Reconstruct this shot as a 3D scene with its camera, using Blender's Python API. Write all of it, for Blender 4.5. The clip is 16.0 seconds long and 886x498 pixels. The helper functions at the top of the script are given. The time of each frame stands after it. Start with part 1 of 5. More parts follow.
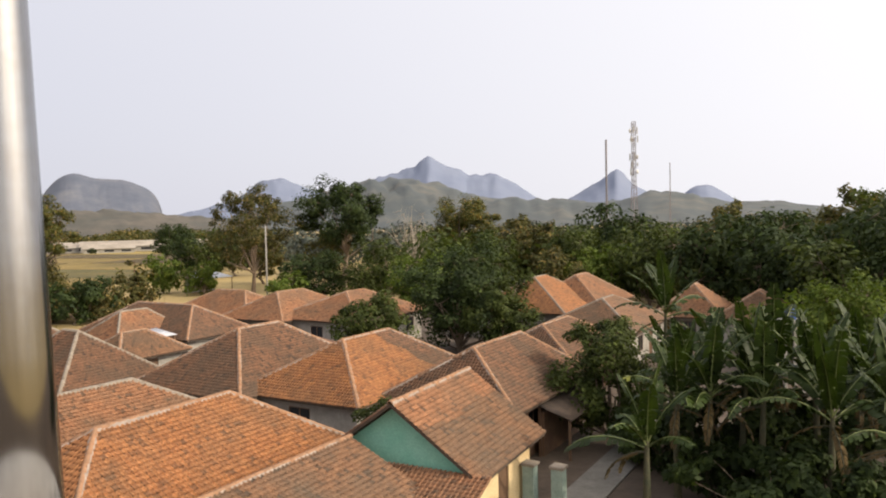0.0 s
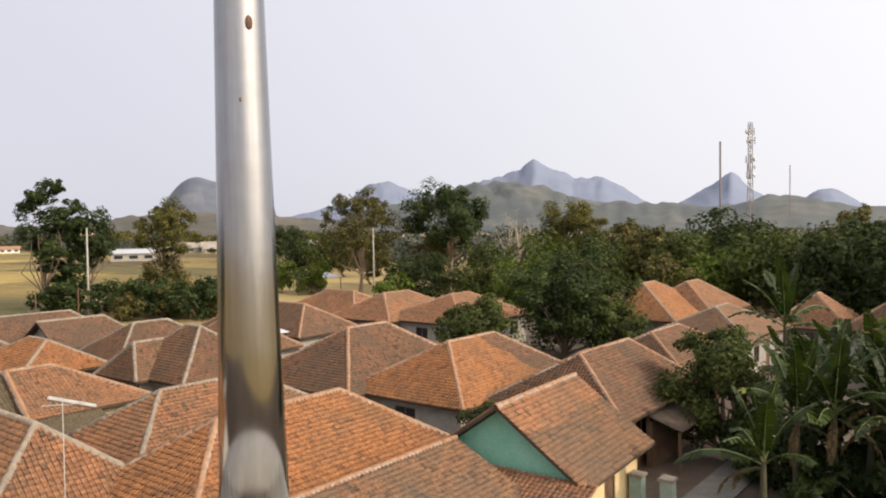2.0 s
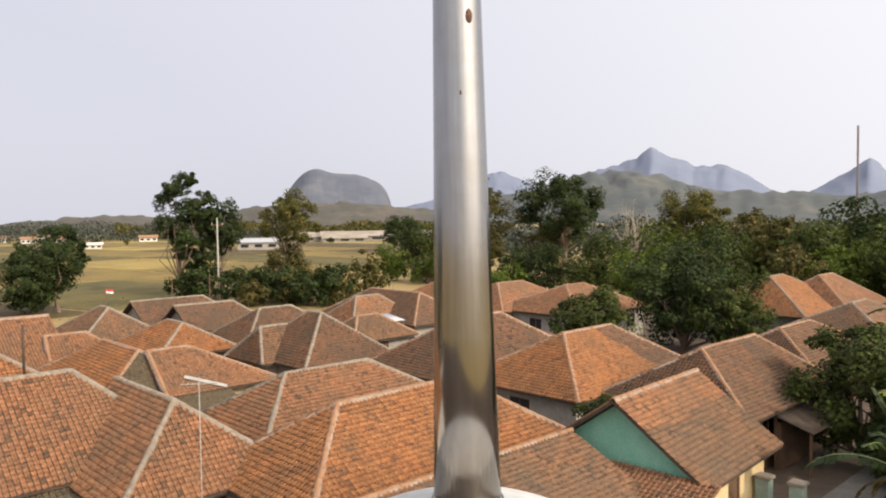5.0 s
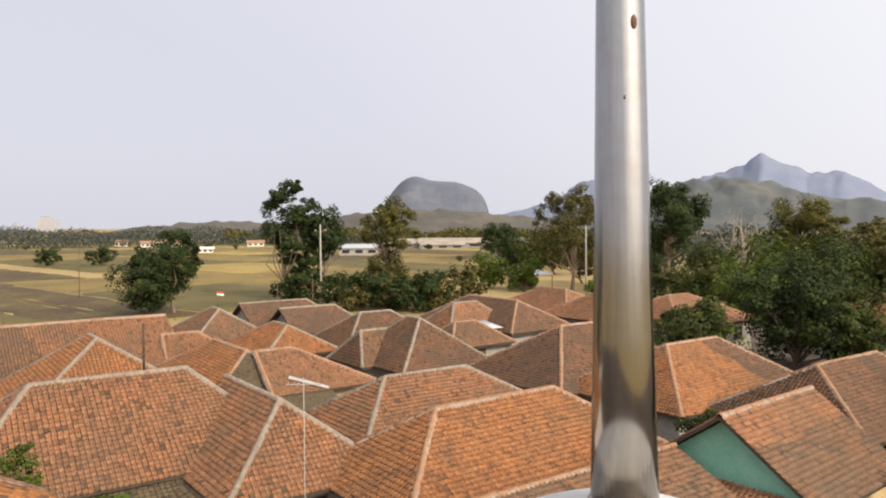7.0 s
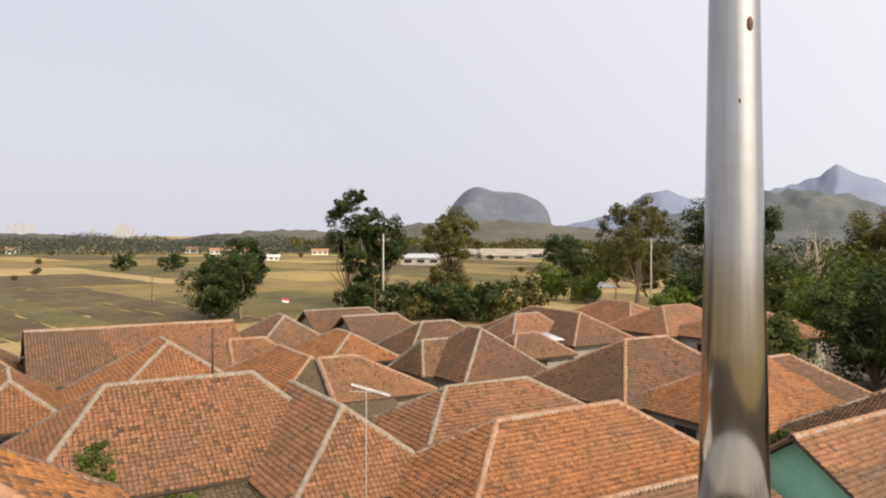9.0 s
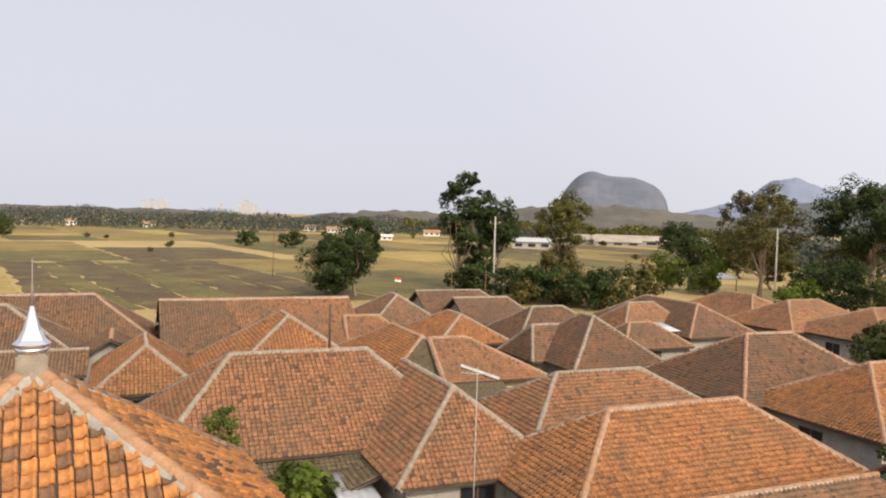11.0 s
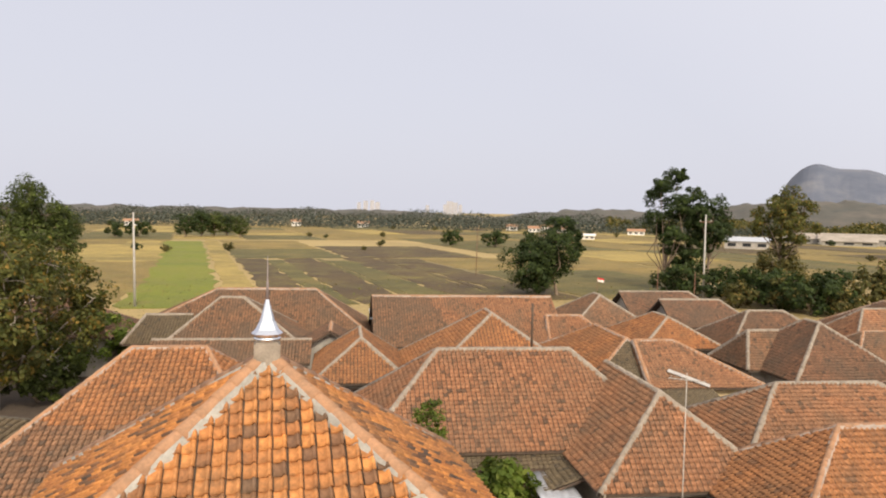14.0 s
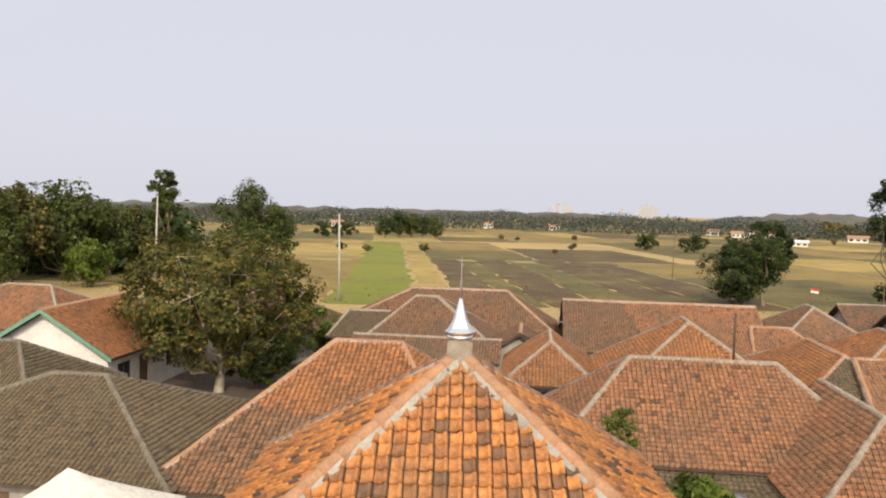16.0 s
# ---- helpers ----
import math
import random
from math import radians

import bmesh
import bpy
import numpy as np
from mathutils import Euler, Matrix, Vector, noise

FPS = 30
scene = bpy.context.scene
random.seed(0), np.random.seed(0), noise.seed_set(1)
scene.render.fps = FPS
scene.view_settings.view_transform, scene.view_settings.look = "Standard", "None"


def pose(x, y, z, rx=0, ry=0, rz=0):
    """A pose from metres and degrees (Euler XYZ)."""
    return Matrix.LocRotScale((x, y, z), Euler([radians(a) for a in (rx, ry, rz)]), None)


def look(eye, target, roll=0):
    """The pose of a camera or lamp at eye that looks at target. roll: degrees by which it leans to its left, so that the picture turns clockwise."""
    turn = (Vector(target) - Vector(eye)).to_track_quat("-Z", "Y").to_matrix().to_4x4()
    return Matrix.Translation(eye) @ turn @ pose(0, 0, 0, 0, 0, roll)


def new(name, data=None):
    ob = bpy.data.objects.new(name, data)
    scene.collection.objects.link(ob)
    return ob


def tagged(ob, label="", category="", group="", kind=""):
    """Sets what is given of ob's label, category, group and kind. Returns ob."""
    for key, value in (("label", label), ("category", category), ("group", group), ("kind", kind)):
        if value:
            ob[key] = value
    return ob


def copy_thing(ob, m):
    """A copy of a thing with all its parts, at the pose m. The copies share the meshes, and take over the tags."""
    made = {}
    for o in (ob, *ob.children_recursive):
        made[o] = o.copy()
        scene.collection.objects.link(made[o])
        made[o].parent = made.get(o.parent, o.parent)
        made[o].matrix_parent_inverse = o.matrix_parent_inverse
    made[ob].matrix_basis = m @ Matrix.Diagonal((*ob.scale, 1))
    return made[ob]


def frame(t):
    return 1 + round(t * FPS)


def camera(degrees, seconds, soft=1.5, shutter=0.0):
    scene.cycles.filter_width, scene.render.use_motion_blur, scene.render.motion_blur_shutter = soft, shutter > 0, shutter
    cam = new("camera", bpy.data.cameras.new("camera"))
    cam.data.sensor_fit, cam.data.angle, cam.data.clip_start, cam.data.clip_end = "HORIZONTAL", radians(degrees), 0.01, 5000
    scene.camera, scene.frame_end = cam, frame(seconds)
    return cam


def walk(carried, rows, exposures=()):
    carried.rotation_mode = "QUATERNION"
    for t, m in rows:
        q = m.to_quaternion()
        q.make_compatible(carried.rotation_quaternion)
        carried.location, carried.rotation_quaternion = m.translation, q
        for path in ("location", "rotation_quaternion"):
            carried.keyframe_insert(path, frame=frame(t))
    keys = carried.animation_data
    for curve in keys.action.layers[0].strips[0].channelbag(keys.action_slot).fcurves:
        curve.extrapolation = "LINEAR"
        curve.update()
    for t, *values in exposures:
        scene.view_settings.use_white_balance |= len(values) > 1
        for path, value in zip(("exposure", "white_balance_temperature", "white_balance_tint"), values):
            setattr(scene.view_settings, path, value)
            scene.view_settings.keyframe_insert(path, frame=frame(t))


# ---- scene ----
cam = camera(61.15, 16.0, soft=2.0)
# seconds, eye, yaw, pitch, lean to the right
PATH = [
    (0.0, -0.000, -0.000, 9.993, 0.00, -2.19, 1.15),
    (0.5, -0.023, -0.016, 9.997, 1.68, -2.13, 1.26),
    (1.0, -0.042, -0.032, 10.000, 3.48, -1.97, 1.17),
    (1.5, -0.060, -0.048, 10.000, 5.40, -1.73, 0.92),
    (2.0, -0.092, -0.067, 10.002, 7.93, -1.81, 0.71),
    (2.5, -0.122, -0.081, 10.006, 9.77, -1.83, 0.68),
    (3.0, -0.151, -0.090, 10.006, 12.55, -1.98, 0.56),
    (3.5, -0.160, -0.085, 10.006, 13.53, -1.99, 0.68),
    (4.0, -0.185, -0.085, 10.006, 15.59, -2.25, 0.67),
    (4.2, -0.192, -0.086, 10.006, 15.57, -2.26, 0.64),
    (6.5, -0.231, -0.120, 9.999, 21.55, -2.73, 0.77),
    (7.0, -0.264, -0.138, 10.000, 23.93, -1.83, 0.37),
    (7.5, -0.276, -0.152, 9.998, 26.33, -1.35, 0.06),
    (8.0, -0.276, -0.154, 9.995, 26.46, -1.08, -0.00),
    (8.5, -0.286, -0.156, 9.993, 26.87, -1.23, -0.17),
    (9.0, -0.309, -0.161, 9.993, 28.63, -1.03, -0.23),
    (9.2, -0.319, -0.165, 9.993, 29.65, -1.19, -0.14),
    (11.3, -0.440, -0.201, 10.000, 38.02, -2.35, -1.50),
    (11.5, -0.447, -0.202, 9.999, 38.71, -2.24, -1.26),
    (12.0, -0.454, -0.202, 9.998, 41.37, -2.51, -1.12),
    (12.5, -0.452, -0.208, 10.000, 44.43, -2.25, -0.82),
    (13.0, -0.449, -0.222, 10.003, 47.45, -2.41, -0.71),
    (13.5, -0.446, -0.238, 10.006, 50.05, -2.89, -0.96),
    (14.0, -0.442, -0.249, 10.008, 52.34, -2.89, -1.13),
    (14.5, -0.441, -0.258, 10.006, 55.89, -3.30, -1.17),
    (15.0, -0.447, -0.263, 10.002, 58.34, -3.69, -1.67),
    (15.5, -0.461, -0.261, 9.997, 62.29, -3.20, -1.52),
    (16.0, -0.476, -0.256, 9.988, 66.87, -2.99, -1.46),
]
walk(cam, [(t, pose(x, y, z, 90 + pitch, 0, yaw) @ pose(0, 0, 0, 0, 0, -lean)) for t, x, y, z, yaw, pitch, lean in PATH])

# ---- world, sun ----
SUN_AZ, SUN_EL = -22.0, 35.0          # degrees from +x towards +y, and up
sun_dir = Vector((math.cos(radians(SUN_AZ)) * math.cos(radians(SUN_EL)), math.sin(radians(SUN_AZ)) * math.cos(radians(SUN_EL)), math.sin(radians(SUN_EL))))
world = bpy.data.worlds.new("sky")
scene.world = world
world.use_nodes = True
wn, wl = world.node_tree.nodes, world.node_tree.links
wn.clear()
w_out, w_bg = wn.new("ShaderNodeOutputWorld"), wn.new("ShaderNodeBackground")
sky = wn.new("ShaderNodeTexSky")
sky.sky_type, sky.sun_disc = "NISHITA", False
sky.sun_elevation, sky.sun_rotation = radians(SUN_EL), radians(90 - SUN_AZ)
sky.dust_density, sky.air_density = 4.0, 1.0
w_scale = wn.new("ShaderNodeMix")
w_scale.data_type, w_scale.blend_type = "RGBA", "MULTIPLY"
w_scale.inputs[0].default_value = 1.0
w_scale.inputs[7].default_value = (0.1, 0.1, 0.1, 1)
w_co, w_dot, w_map, w_haze = wn.new("ShaderNodeTexCoord"), wn.new("ShaderNodeVectorMath"), wn.new("ShaderNodeMapRange"), wn.new("ShaderNodeMix")
w_dot.operation = "DOT_PRODUCT"
w_dot.inputs[1].default_value = sun_dir
w_map.inputs[1].default_value, w_map.inputs[2].default_value = -0.6, 0.75
w_haze.data_type = "RGBA"
w_haze.inputs[6].default_value = (0.77, 0.77, 0.86, 1)
w_haze.inputs[7].default_value = (1.36, 1.32, 1.32, 1)
w_mix = wn.new("ShaderNodeMix")
w_mix.data_type = "RGBA"
w_mix.inputs[0].default_value = 0.88
wl.new(w_co.outputs["Generated"], w_dot.inputs[0])
wl.new(w_dot.outputs["Value"], w_map.inputs[0])
wl.new(w_map.outputs[0], w_haze.inputs[0])
wl.new(sky.outputs[0], w_scale.inputs[6])
wl.new(w_scale.outputs[2], w_mix.inputs[6])
wl.new(w_haze.outputs[2], w_mix.inputs[7])
# the bright haze round the sun
w_near, w_pow, w_glow, w_add = wn.new("ShaderNodeMapRange"), wn.new("ShaderNodeMath"), wn.new("ShaderNodeMix"), wn.new("ShaderNodeMix")
w_near.inputs[1].default_value, w_near.inputs[2].default_value = 0.58, 1.0
w_pow.operation = "POWER"
w_pow.inputs[1].default_value = 2.0
w_glow.data_type = w_add.data_type = "RGBA"
w_glow.inputs[6].default_value, w_glow.inputs[7].default_value = (0, 0, 0, 1), (3.2, 2.8, 2.25, 1)
w_add.blend_type, w_add.clamp_result = "ADD", False
w_add.inputs[0].default_value = 1.0
wl.new(w_dot.outputs["Value"], w_near.inputs[0])
wl.new(w_near.outputs[0], w_pow.inputs[0])
wl.new(w_pow.outputs[0], w_glow.inputs[0])
wl.new(w_mix.outputs[2], w_add.inputs[6])
wl.new(w_glow.outputs[2], w_add.inputs[7])
wl.new(w_add.outputs[2], w_bg.inputs[0])
wl.new(w_bg.outputs[0], w_out.inputs[0])
w_bg.inputs[1].default_value = 1.0
sun = new("sun", bpy.data.lights.new("sun", "SUN"))
sun.data.energy, sun.data.angle, sun.data.color = 3.0, radians(1.2), (1.0, 0.86, 0.68)
sun.matrix_world = look(sun_dir * 100, (0, 0, 0))


# ---- materials ----
def base_mat(name, rough=0.8, metal=0.0):
    m = bpy.data.materials.new(name)
    m.use_nodes = True
    p = m.node_tree.nodes["Principled BSDF"]
    p.inputs["Roughness"].default_value, p.inputs["Metallic"].default_value = rough, metal
    return m, m.node_tree.nodes, m.node_tree.links, p


def noise_node(n, l, scale, detail=4.0, pos=None, rough=0.55):
    t = n.new("ShaderNodeTexNoise")
    t.inputs["Scale"].default_value, t.inputs["Detail"].default_value, t.inputs["Roughness"].default_value = scale, detail, rough
    if pos is not None:
        l.new(pos, t.inputs["Vector"])
    return t.outputs["Fac"]


def ramp(n, l, fac, stops):
    r = n.new("ShaderNodeValToRGB")
    while len(r.color_ramp.elements) < len(stops):
        r.color_ramp.elements.new(0.5)
    for e, (p, c) in zip(r.color_ramp.elements, stops):
        e.position, e.color = p, (*c, 1) if len(c) == 3 else c
    l.new(fac, r.inputs[0])
    return r.outputs[0]


def mix(n, l, fac, a, b, mode="MIX"):
    m = n.new("ShaderNodeMix")
    m.data_type, m.blend_type = "RGBA", mode
    for sock, v in ((m.inputs[0], fac), (m.inputs[6], a), (m.inputs[7], b)):
        if isinstance(v, (int, float)):
            sock.default_value = v
        elif isinstance(v, tuple):
            sock.default_value = (*v, 1)
        else:
            l.new(v, sock)
    return m.outputs[2]


def bump(n, l, p, height, strength=0.4, dist=0.02):
    b = n.new("ShaderNodeBump")
    b.inputs["Strength"].default_value, b.inputs["Distance"].default_value = strength, dist
    l.new(height, b.inputs["Height"])
    l.new(b.outputs[0], p.inputs["Normal"])


def tile_material(name, c1, c2, dark, dark_share, patch, patch_amount, single=False):
    """Clay tiles: each its own tone between c1 and c2, a share of them dark, and broad weathered patches."""
    m, n, l, p = base_mat(name, 0.85)
    geo = n.new("ShaderNodeNewGeometry")
    rnd = n.new("ShaderNodeObjectInfo").outputs["Random"] if single else geo.outputs["Random Per Island"]
    pos = geo.outputs["Position"]
    col = ramp(n, l, rnd, [(0.0, c1), (1.0 - dark_share - 0.02, c2), (1.0 - dark_share, tuple(0.6 * a + 0.4 * b for a, b in zip(c2, dark))), (1.0, dark)])
    big = ramp(n, l, noise_node(n, l, 0.55, 5, pos, 0.6), [(0.40, (0, 0, 0)), (0.66, (patch_amount,) * 3)])
    col = mix(n, l, big, col, patch)
    fine = ramp(n, l, noise_node(n, l, 9.0, 4, pos, 0.7), [(0.3, (0.50, 0.49, 0.48)), (0.7, (1.22, 1.2, 1.17))])
    col = mix(n, l, 0.9, col, fine, "MULTIPLY")
    lich = ramp(n, l, noise_node(n, l, 2.4, 5, pos, 0.75), [(0.54, (0, 0, 0)), (0.68, (0.55, 0.55, 0.55))])
    col = mix(n, l, lich, col, tuple(0.55 * a for a in patch))
    l.new(col, p.inputs["Base Color"])
    bump(n, l, p, noise_node(n, l, 60.0, 3, pos), 0.3, 0.006)
    return m


def plain_material(name, c1, c2, scale=3.0, rough=0.85, fine=25.0, metal=0.0, b=0.25, bd=0.01):
    m, n, l, p = base_mat(name, rough, metal)
    pos = n.new("ShaderNodeNewGeometry").outputs["Position"]
    col = ramp(n, l, noise_node(n, l, scale, 6, pos, 0.65), [(0.33, c1), (0.67, c2)])
    f = ramp(n, l, noise_node(n, l, fine, 3, pos), [(0.3, (0.75, 0.75, 0.75)), (0.7, (1.1, 1.1, 1.1))])
    l.new(mix(n, l, 0.7, col, f, "MULTIPLY"), p.inputs["Base Color"])
    bump(n, l, p, noise_node(n, l, fine, 4, pos), b, bd)
    return m


def leaf_material(name, c1, c2, c3, share3=0.1, rough=0.55, through_light=0.35):
    m, n, l, p = base_mat(name, rough)
    p.inputs["Specular IOR Level"].default_value = 0.15
    geo = n.new("ShaderNodeNewGeometry")
    col = ramp(n, l, geo.outputs["Random Per Island"], [(0.0, c1), (1.0 - share3 - 0.01, c2), (1.0 - share3, c3), (1.0, c3)])
    # Noise paints light and dark clump shading into the leaf colour.
    big = ramp(n, l, noise_node(n, l, 0.9, 3, geo.outputs["Position"]), [(0.35, (0.55, 0.58, 0.6)), (0.65, (1.3, 1.28, 1.15))])
    col = mix(n, l, 1.0, col, big, "MULTIPLY")
    l.new(col, p.inputs["Base Color"])
    tr, ms = n.new("ShaderNodeBsdfTranslucent"), n.new("ShaderNodeMixShader")
    l.new(mix(n, l, 1.0, col, (1.3, 1.35, 0.7), "MULTIPLY"), tr.inputs["Color"])
    ms.inputs[0].default_value = through_light
    l.new(p.outputs[0], ms.inputs[1])
    l.new(tr.outputs[0], ms.inputs[2])
    l.new(ms.outputs[0], n["Material Output"].inputs["Surface"])
    return m


TONES = {  # c1, c2, dark, dark share, patch, patch amount
    "bright": ((0.58, 0.235, 0.058), (0.33, 0.125, 0.038), (0.055, 0.044, 0.036), 0.20, (0.22, 0.12, 0.058), 0.55),
    "orange": ((0.38, 0.166, 0.064), (0.27, 0.112, 0.044), (0.14, 0.070, 0.036), 0.08, (0.175, 0.100, 0.054), 0.55),
    "rose": ((0.335, 0.160, 0.080), (0.240, 0.112, 0.056), (0.10, 0.058, 0.036), 0.08, (0.160, 0.106, 0.068), 0.65),
    "worn": ((0.245, 0.130, 0.070), (0.172, 0.091, 0.050), (0.075, 0.050, 0.034), 0.09, (0.125, 0.090, 0.062), 0.75),
    "brown": ((0.205, 0.106, 0.060), (0.145, 0.074, 0.042), (0.058, 0.039, 0.028), 0.12, (0.100, 0.070, 0.048), 0.75),
    "grey": ((0.134, 0.100, 0.058), (0.096, 0.071, 0.041), (0.052, 0.042, 0.032), 0.12, (0.122, 0.096, 0.060), 0.70),
}
TILE = {k: tile_material("clay_tile_" + k, *v) for k, v in TONES.items()}
TILE_ONE = {k: tile_material("clay_tile_single_" + k, *v, single=True) for k, v in TONES.items()}
MORTAR = plain_material("mortar", (0.19, 0.155, 0.12), (0.29, 0.245, 0.195), 4.0, 0.9, 30.0)
MORTAR_GREY = plain_material("mortar_sooty", (0.10, 0.085, 0.062), (0.16, 0.14, 0.105), 4.0, 0.9, 30.0)
MORTAR_DARK = plain_material("mortar_weathered", (0.20, 0.16, 0.13), (0.36, 0.29, 0.24), 4.0, 0.9, 30.0)
CAP = plain_material("ridge_clay", (0.36, 0.19, 0.10), (0.25, 0.145, 0.085), 3.0, 0.85, 20.0)
DECK = plain_material("roof_batten_wood", (0.05, 0.035, 0.025), (0.09, 0.06, 0.04), 3.0, 0.9, 20.0)
PLASTER_WHITE = plain_material("plaster_white", (0.60, 0.57, 0.52), (0.74, 0.72, 0.68), 1.5, 0.9, 18.0)
PLASTER_CREAM = plain_material("plaster_cream", (0.62, 0.46, 0.24), (0.72, 0.56, 0.32), 1.5, 0.9, 18.0)
PLASTER_GREEN = plain_material("plaster_green", (0.20, 0.46, 0.34), (0.26, 0.52, 0.40), 1.2, 0.9, 18.0)
PLASTER_GREY = plain_material("plaster_grey", (0.26, 0.24, 0.21), (0.40, 0.37, 0.33), 1.5, 0.9, 18.0)
GATE_PAINT = plain_material("faded_green_paint", (0.20, 0.27, 0.23), (0.30, 0.37, 0.32), 3.0, 0.9, 18.0)
WOOD = plain_material("door_wood", (0.10, 0.055, 0.03), (0.17, 0.10, 0.06), 2.0, 0.6, 20.0)
GREEN_PAINT = plain_material("green_paint", (0.10, 0.22, 0.15), (0.15, 0.28, 0.19), 4.0, 0.6, 20.0)
GLASS_DARK = plain_material("window_glass", (0.02, 0.02, 0.025), (0.03, 0.035, 0.04), 2.0, 0.08, 20.0)
CONCRETE = plain_material("concrete", (0.22, 0.205, 0.18), (0.34, 0.32, 0.28), 2.0, 0.9, 20.0)
ZINC = plain_material("zinc_sheet", (0.45, 0.46, 0.48), (0.62, 0.63, 0.66), 2.0, 0.45, 12.0, 0.5)
RUST = plain_material("rusted_iron", (0.10, 0.05, 0.03), (0.18, 0.09, 0.05), 8.0, 0.8, 40.0)
POLE_CONCRETE = plain_material("pole_concrete", (0.32, 0.30, 0.28), (0.42, 0.40, 0.37), 2.0, 0.9, 20.0)
CHROME, _n, _l, _p = base_mat("polished_steel", 0.16, 1.0)
_p.inputs["Base Color"].default_value = (0.72, 0.72, 0.74, 1)
BARK = plain_material("bark", (0.14, 0.10, 0.07), (0.24, 0.18, 0.13), 6.0, 0.95, 30.0)
BARK_PALE = plain_material("bark_pale", (0.26, 0.22, 0.17), (0.40, 0.34, 0.27), 6.0, 0.95, 30.0)
LEAF = {
    "dark": leaf_material("leaf_dark", (0.024, 0.038, 0.012), (0.040, 0.057, 0.017), (0.060, 0.085, 0.020), 0.06, 0.6, 0.25),
    "mid": leaf_material("leaf_mid", (0.040, 0.054, 0.014), (0.066, 0.081, 0.021), (0.095, 0.12, 0.03), 0.1, 0.6, 0.3),
    "olive": leaf_material("leaf_olive", (0.048, 0.050, 0.017), (0.095, 0.088, 0.030), (0.18, 0.13, 0.045), 0.15, 0.65, 0.3),
    "amber": leaf_material("leaf_amber", (0.050, 0.060, 0.017), (0.110, 0.104, 0.028), (0.19, 0.125, 0.03), 0.12, 0.6, 0.3),
    "lime": leaf_material("leaf_lime", (0.062, 0.096, 0.015), (0.112, 0.148, 0.026), (0.15, 0.18, 0.04), 0.15, 0.6),
    "straw": leaf_material("leaf_straw", (0.14, 0.115, 0.045), (0.20, 0.165, 0.065), (0.12, 0.13, 0.04), 0.2, 0.8, 0.2),
    # The greyed green of these leaves has distance haze put into it.
    "far": leaf_material("leaf_far_haze", (0.050, 0.060, 0.054), (0.062, 0.070, 0.061), (0.072, 0.072, 0.060), 0.2, 0.9, 0.05),
}


# ---- mesh helpers ----
ANG = 60.0                                                       # the village's lanes
CU, SU = math.cos(radians(ANG)), math.sin(radians(ANG))


def plan(u, v):
    return u * CU - v * SU, u * SU + v * CU


def part(name, bm, material, parent=None, label=""):
    me = bpy.data.meshes.new(name)
    bm.to_mesh(me)
    bm.free()
    me.materials.append(material)
    ob = new(name, me)
    ob.parent = parent
    return tagged(ob, label)


def fast(name, verts, quads, materials, parent=None, index=None, smooth=False, tris=None):
    """A mesh object from arrays of corners and of four-sided (and three-sided) faces."""
    me = bpy.data.meshes.new(name)
    verts = np.asarray(verts, dtype=np.float32).reshape(-1, 3)
    quads = np.asarray(quads, dtype=np.int32).reshape(-1, 4)
    tris = np.zeros((0, 3), np.int32) if tris is None else np.asarray(tris, np.int32).reshape(-1, 3)
    loops = np.concatenate([quads.ravel(), tris.ravel()])
    sizes = np.concatenate([np.full(len(quads), 4), np.full(len(tris), 3)]).astype(np.int32)
    me.vertices.add(len(verts))
    me.vertices.foreach_set("co", verts.ravel())
    me.loops.add(len(loops))
    me.loops.foreach_set("vertex_index", loops.astype(np.int32))
    me.polygons.add(len(sizes))
    me.polygons.foreach_set("loop_start", np.concatenate([[0], np.cumsum(sizes)[:-1]]).astype(np.int32))
    me.polygons.foreach_set("loop_total", sizes)
    for mt in materials if isinstance(materials, (list, tuple)) else [materials]:
        me.materials.append(mt)
    if index is not None:
        me.polygons.foreach_set("material_index", np.asarray(index, np.int32))
    if smooth:
        me.polygons.foreach_set("use_smooth", np.ones(len(sizes), bool))
    me.update(calc_edges=True)
    ob = new(name, me)
    ob.parent = parent
    return ob


def box(bm, x0, x1, y0, y1, z0, z1):
    vs = [bm.verts.new((x, y, z)) for z in (z0, z1) for x, y in ((x0, y0), (x1, y0), (x1, y1), (x0, y1))]
    for f in ((3, 2, 1, 0), (4, 5, 6, 7), (0, 1, 5, 4), (1, 2, 6, 5), (2, 3, 7, 6), (3, 0, 4, 7)):
        bm.faces.new([vs[i] for i in f])


def lathe(bm, profile, seg=16, cx=0.0, cy=0.0):
    rings = []
    for r, z in profile:
        rings.append([bm.verts.new((cx + r * math.cos(2 * math.pi * k / seg), cy + r * math.sin(2 * math.pi * k / seg), z)) for k in range(seg)])
    for a, b in zip(rings, rings[1:]):
        for k in range(seg):
            bm.faces.new((a[k], a[(k + 1) % seg], b[(k + 1) % seg], b[k]))
    bm.faces.new(rings[0][::-1])
    bm.faces.new(rings[-1])
    for f in bm.faces:
        f.smooth = True


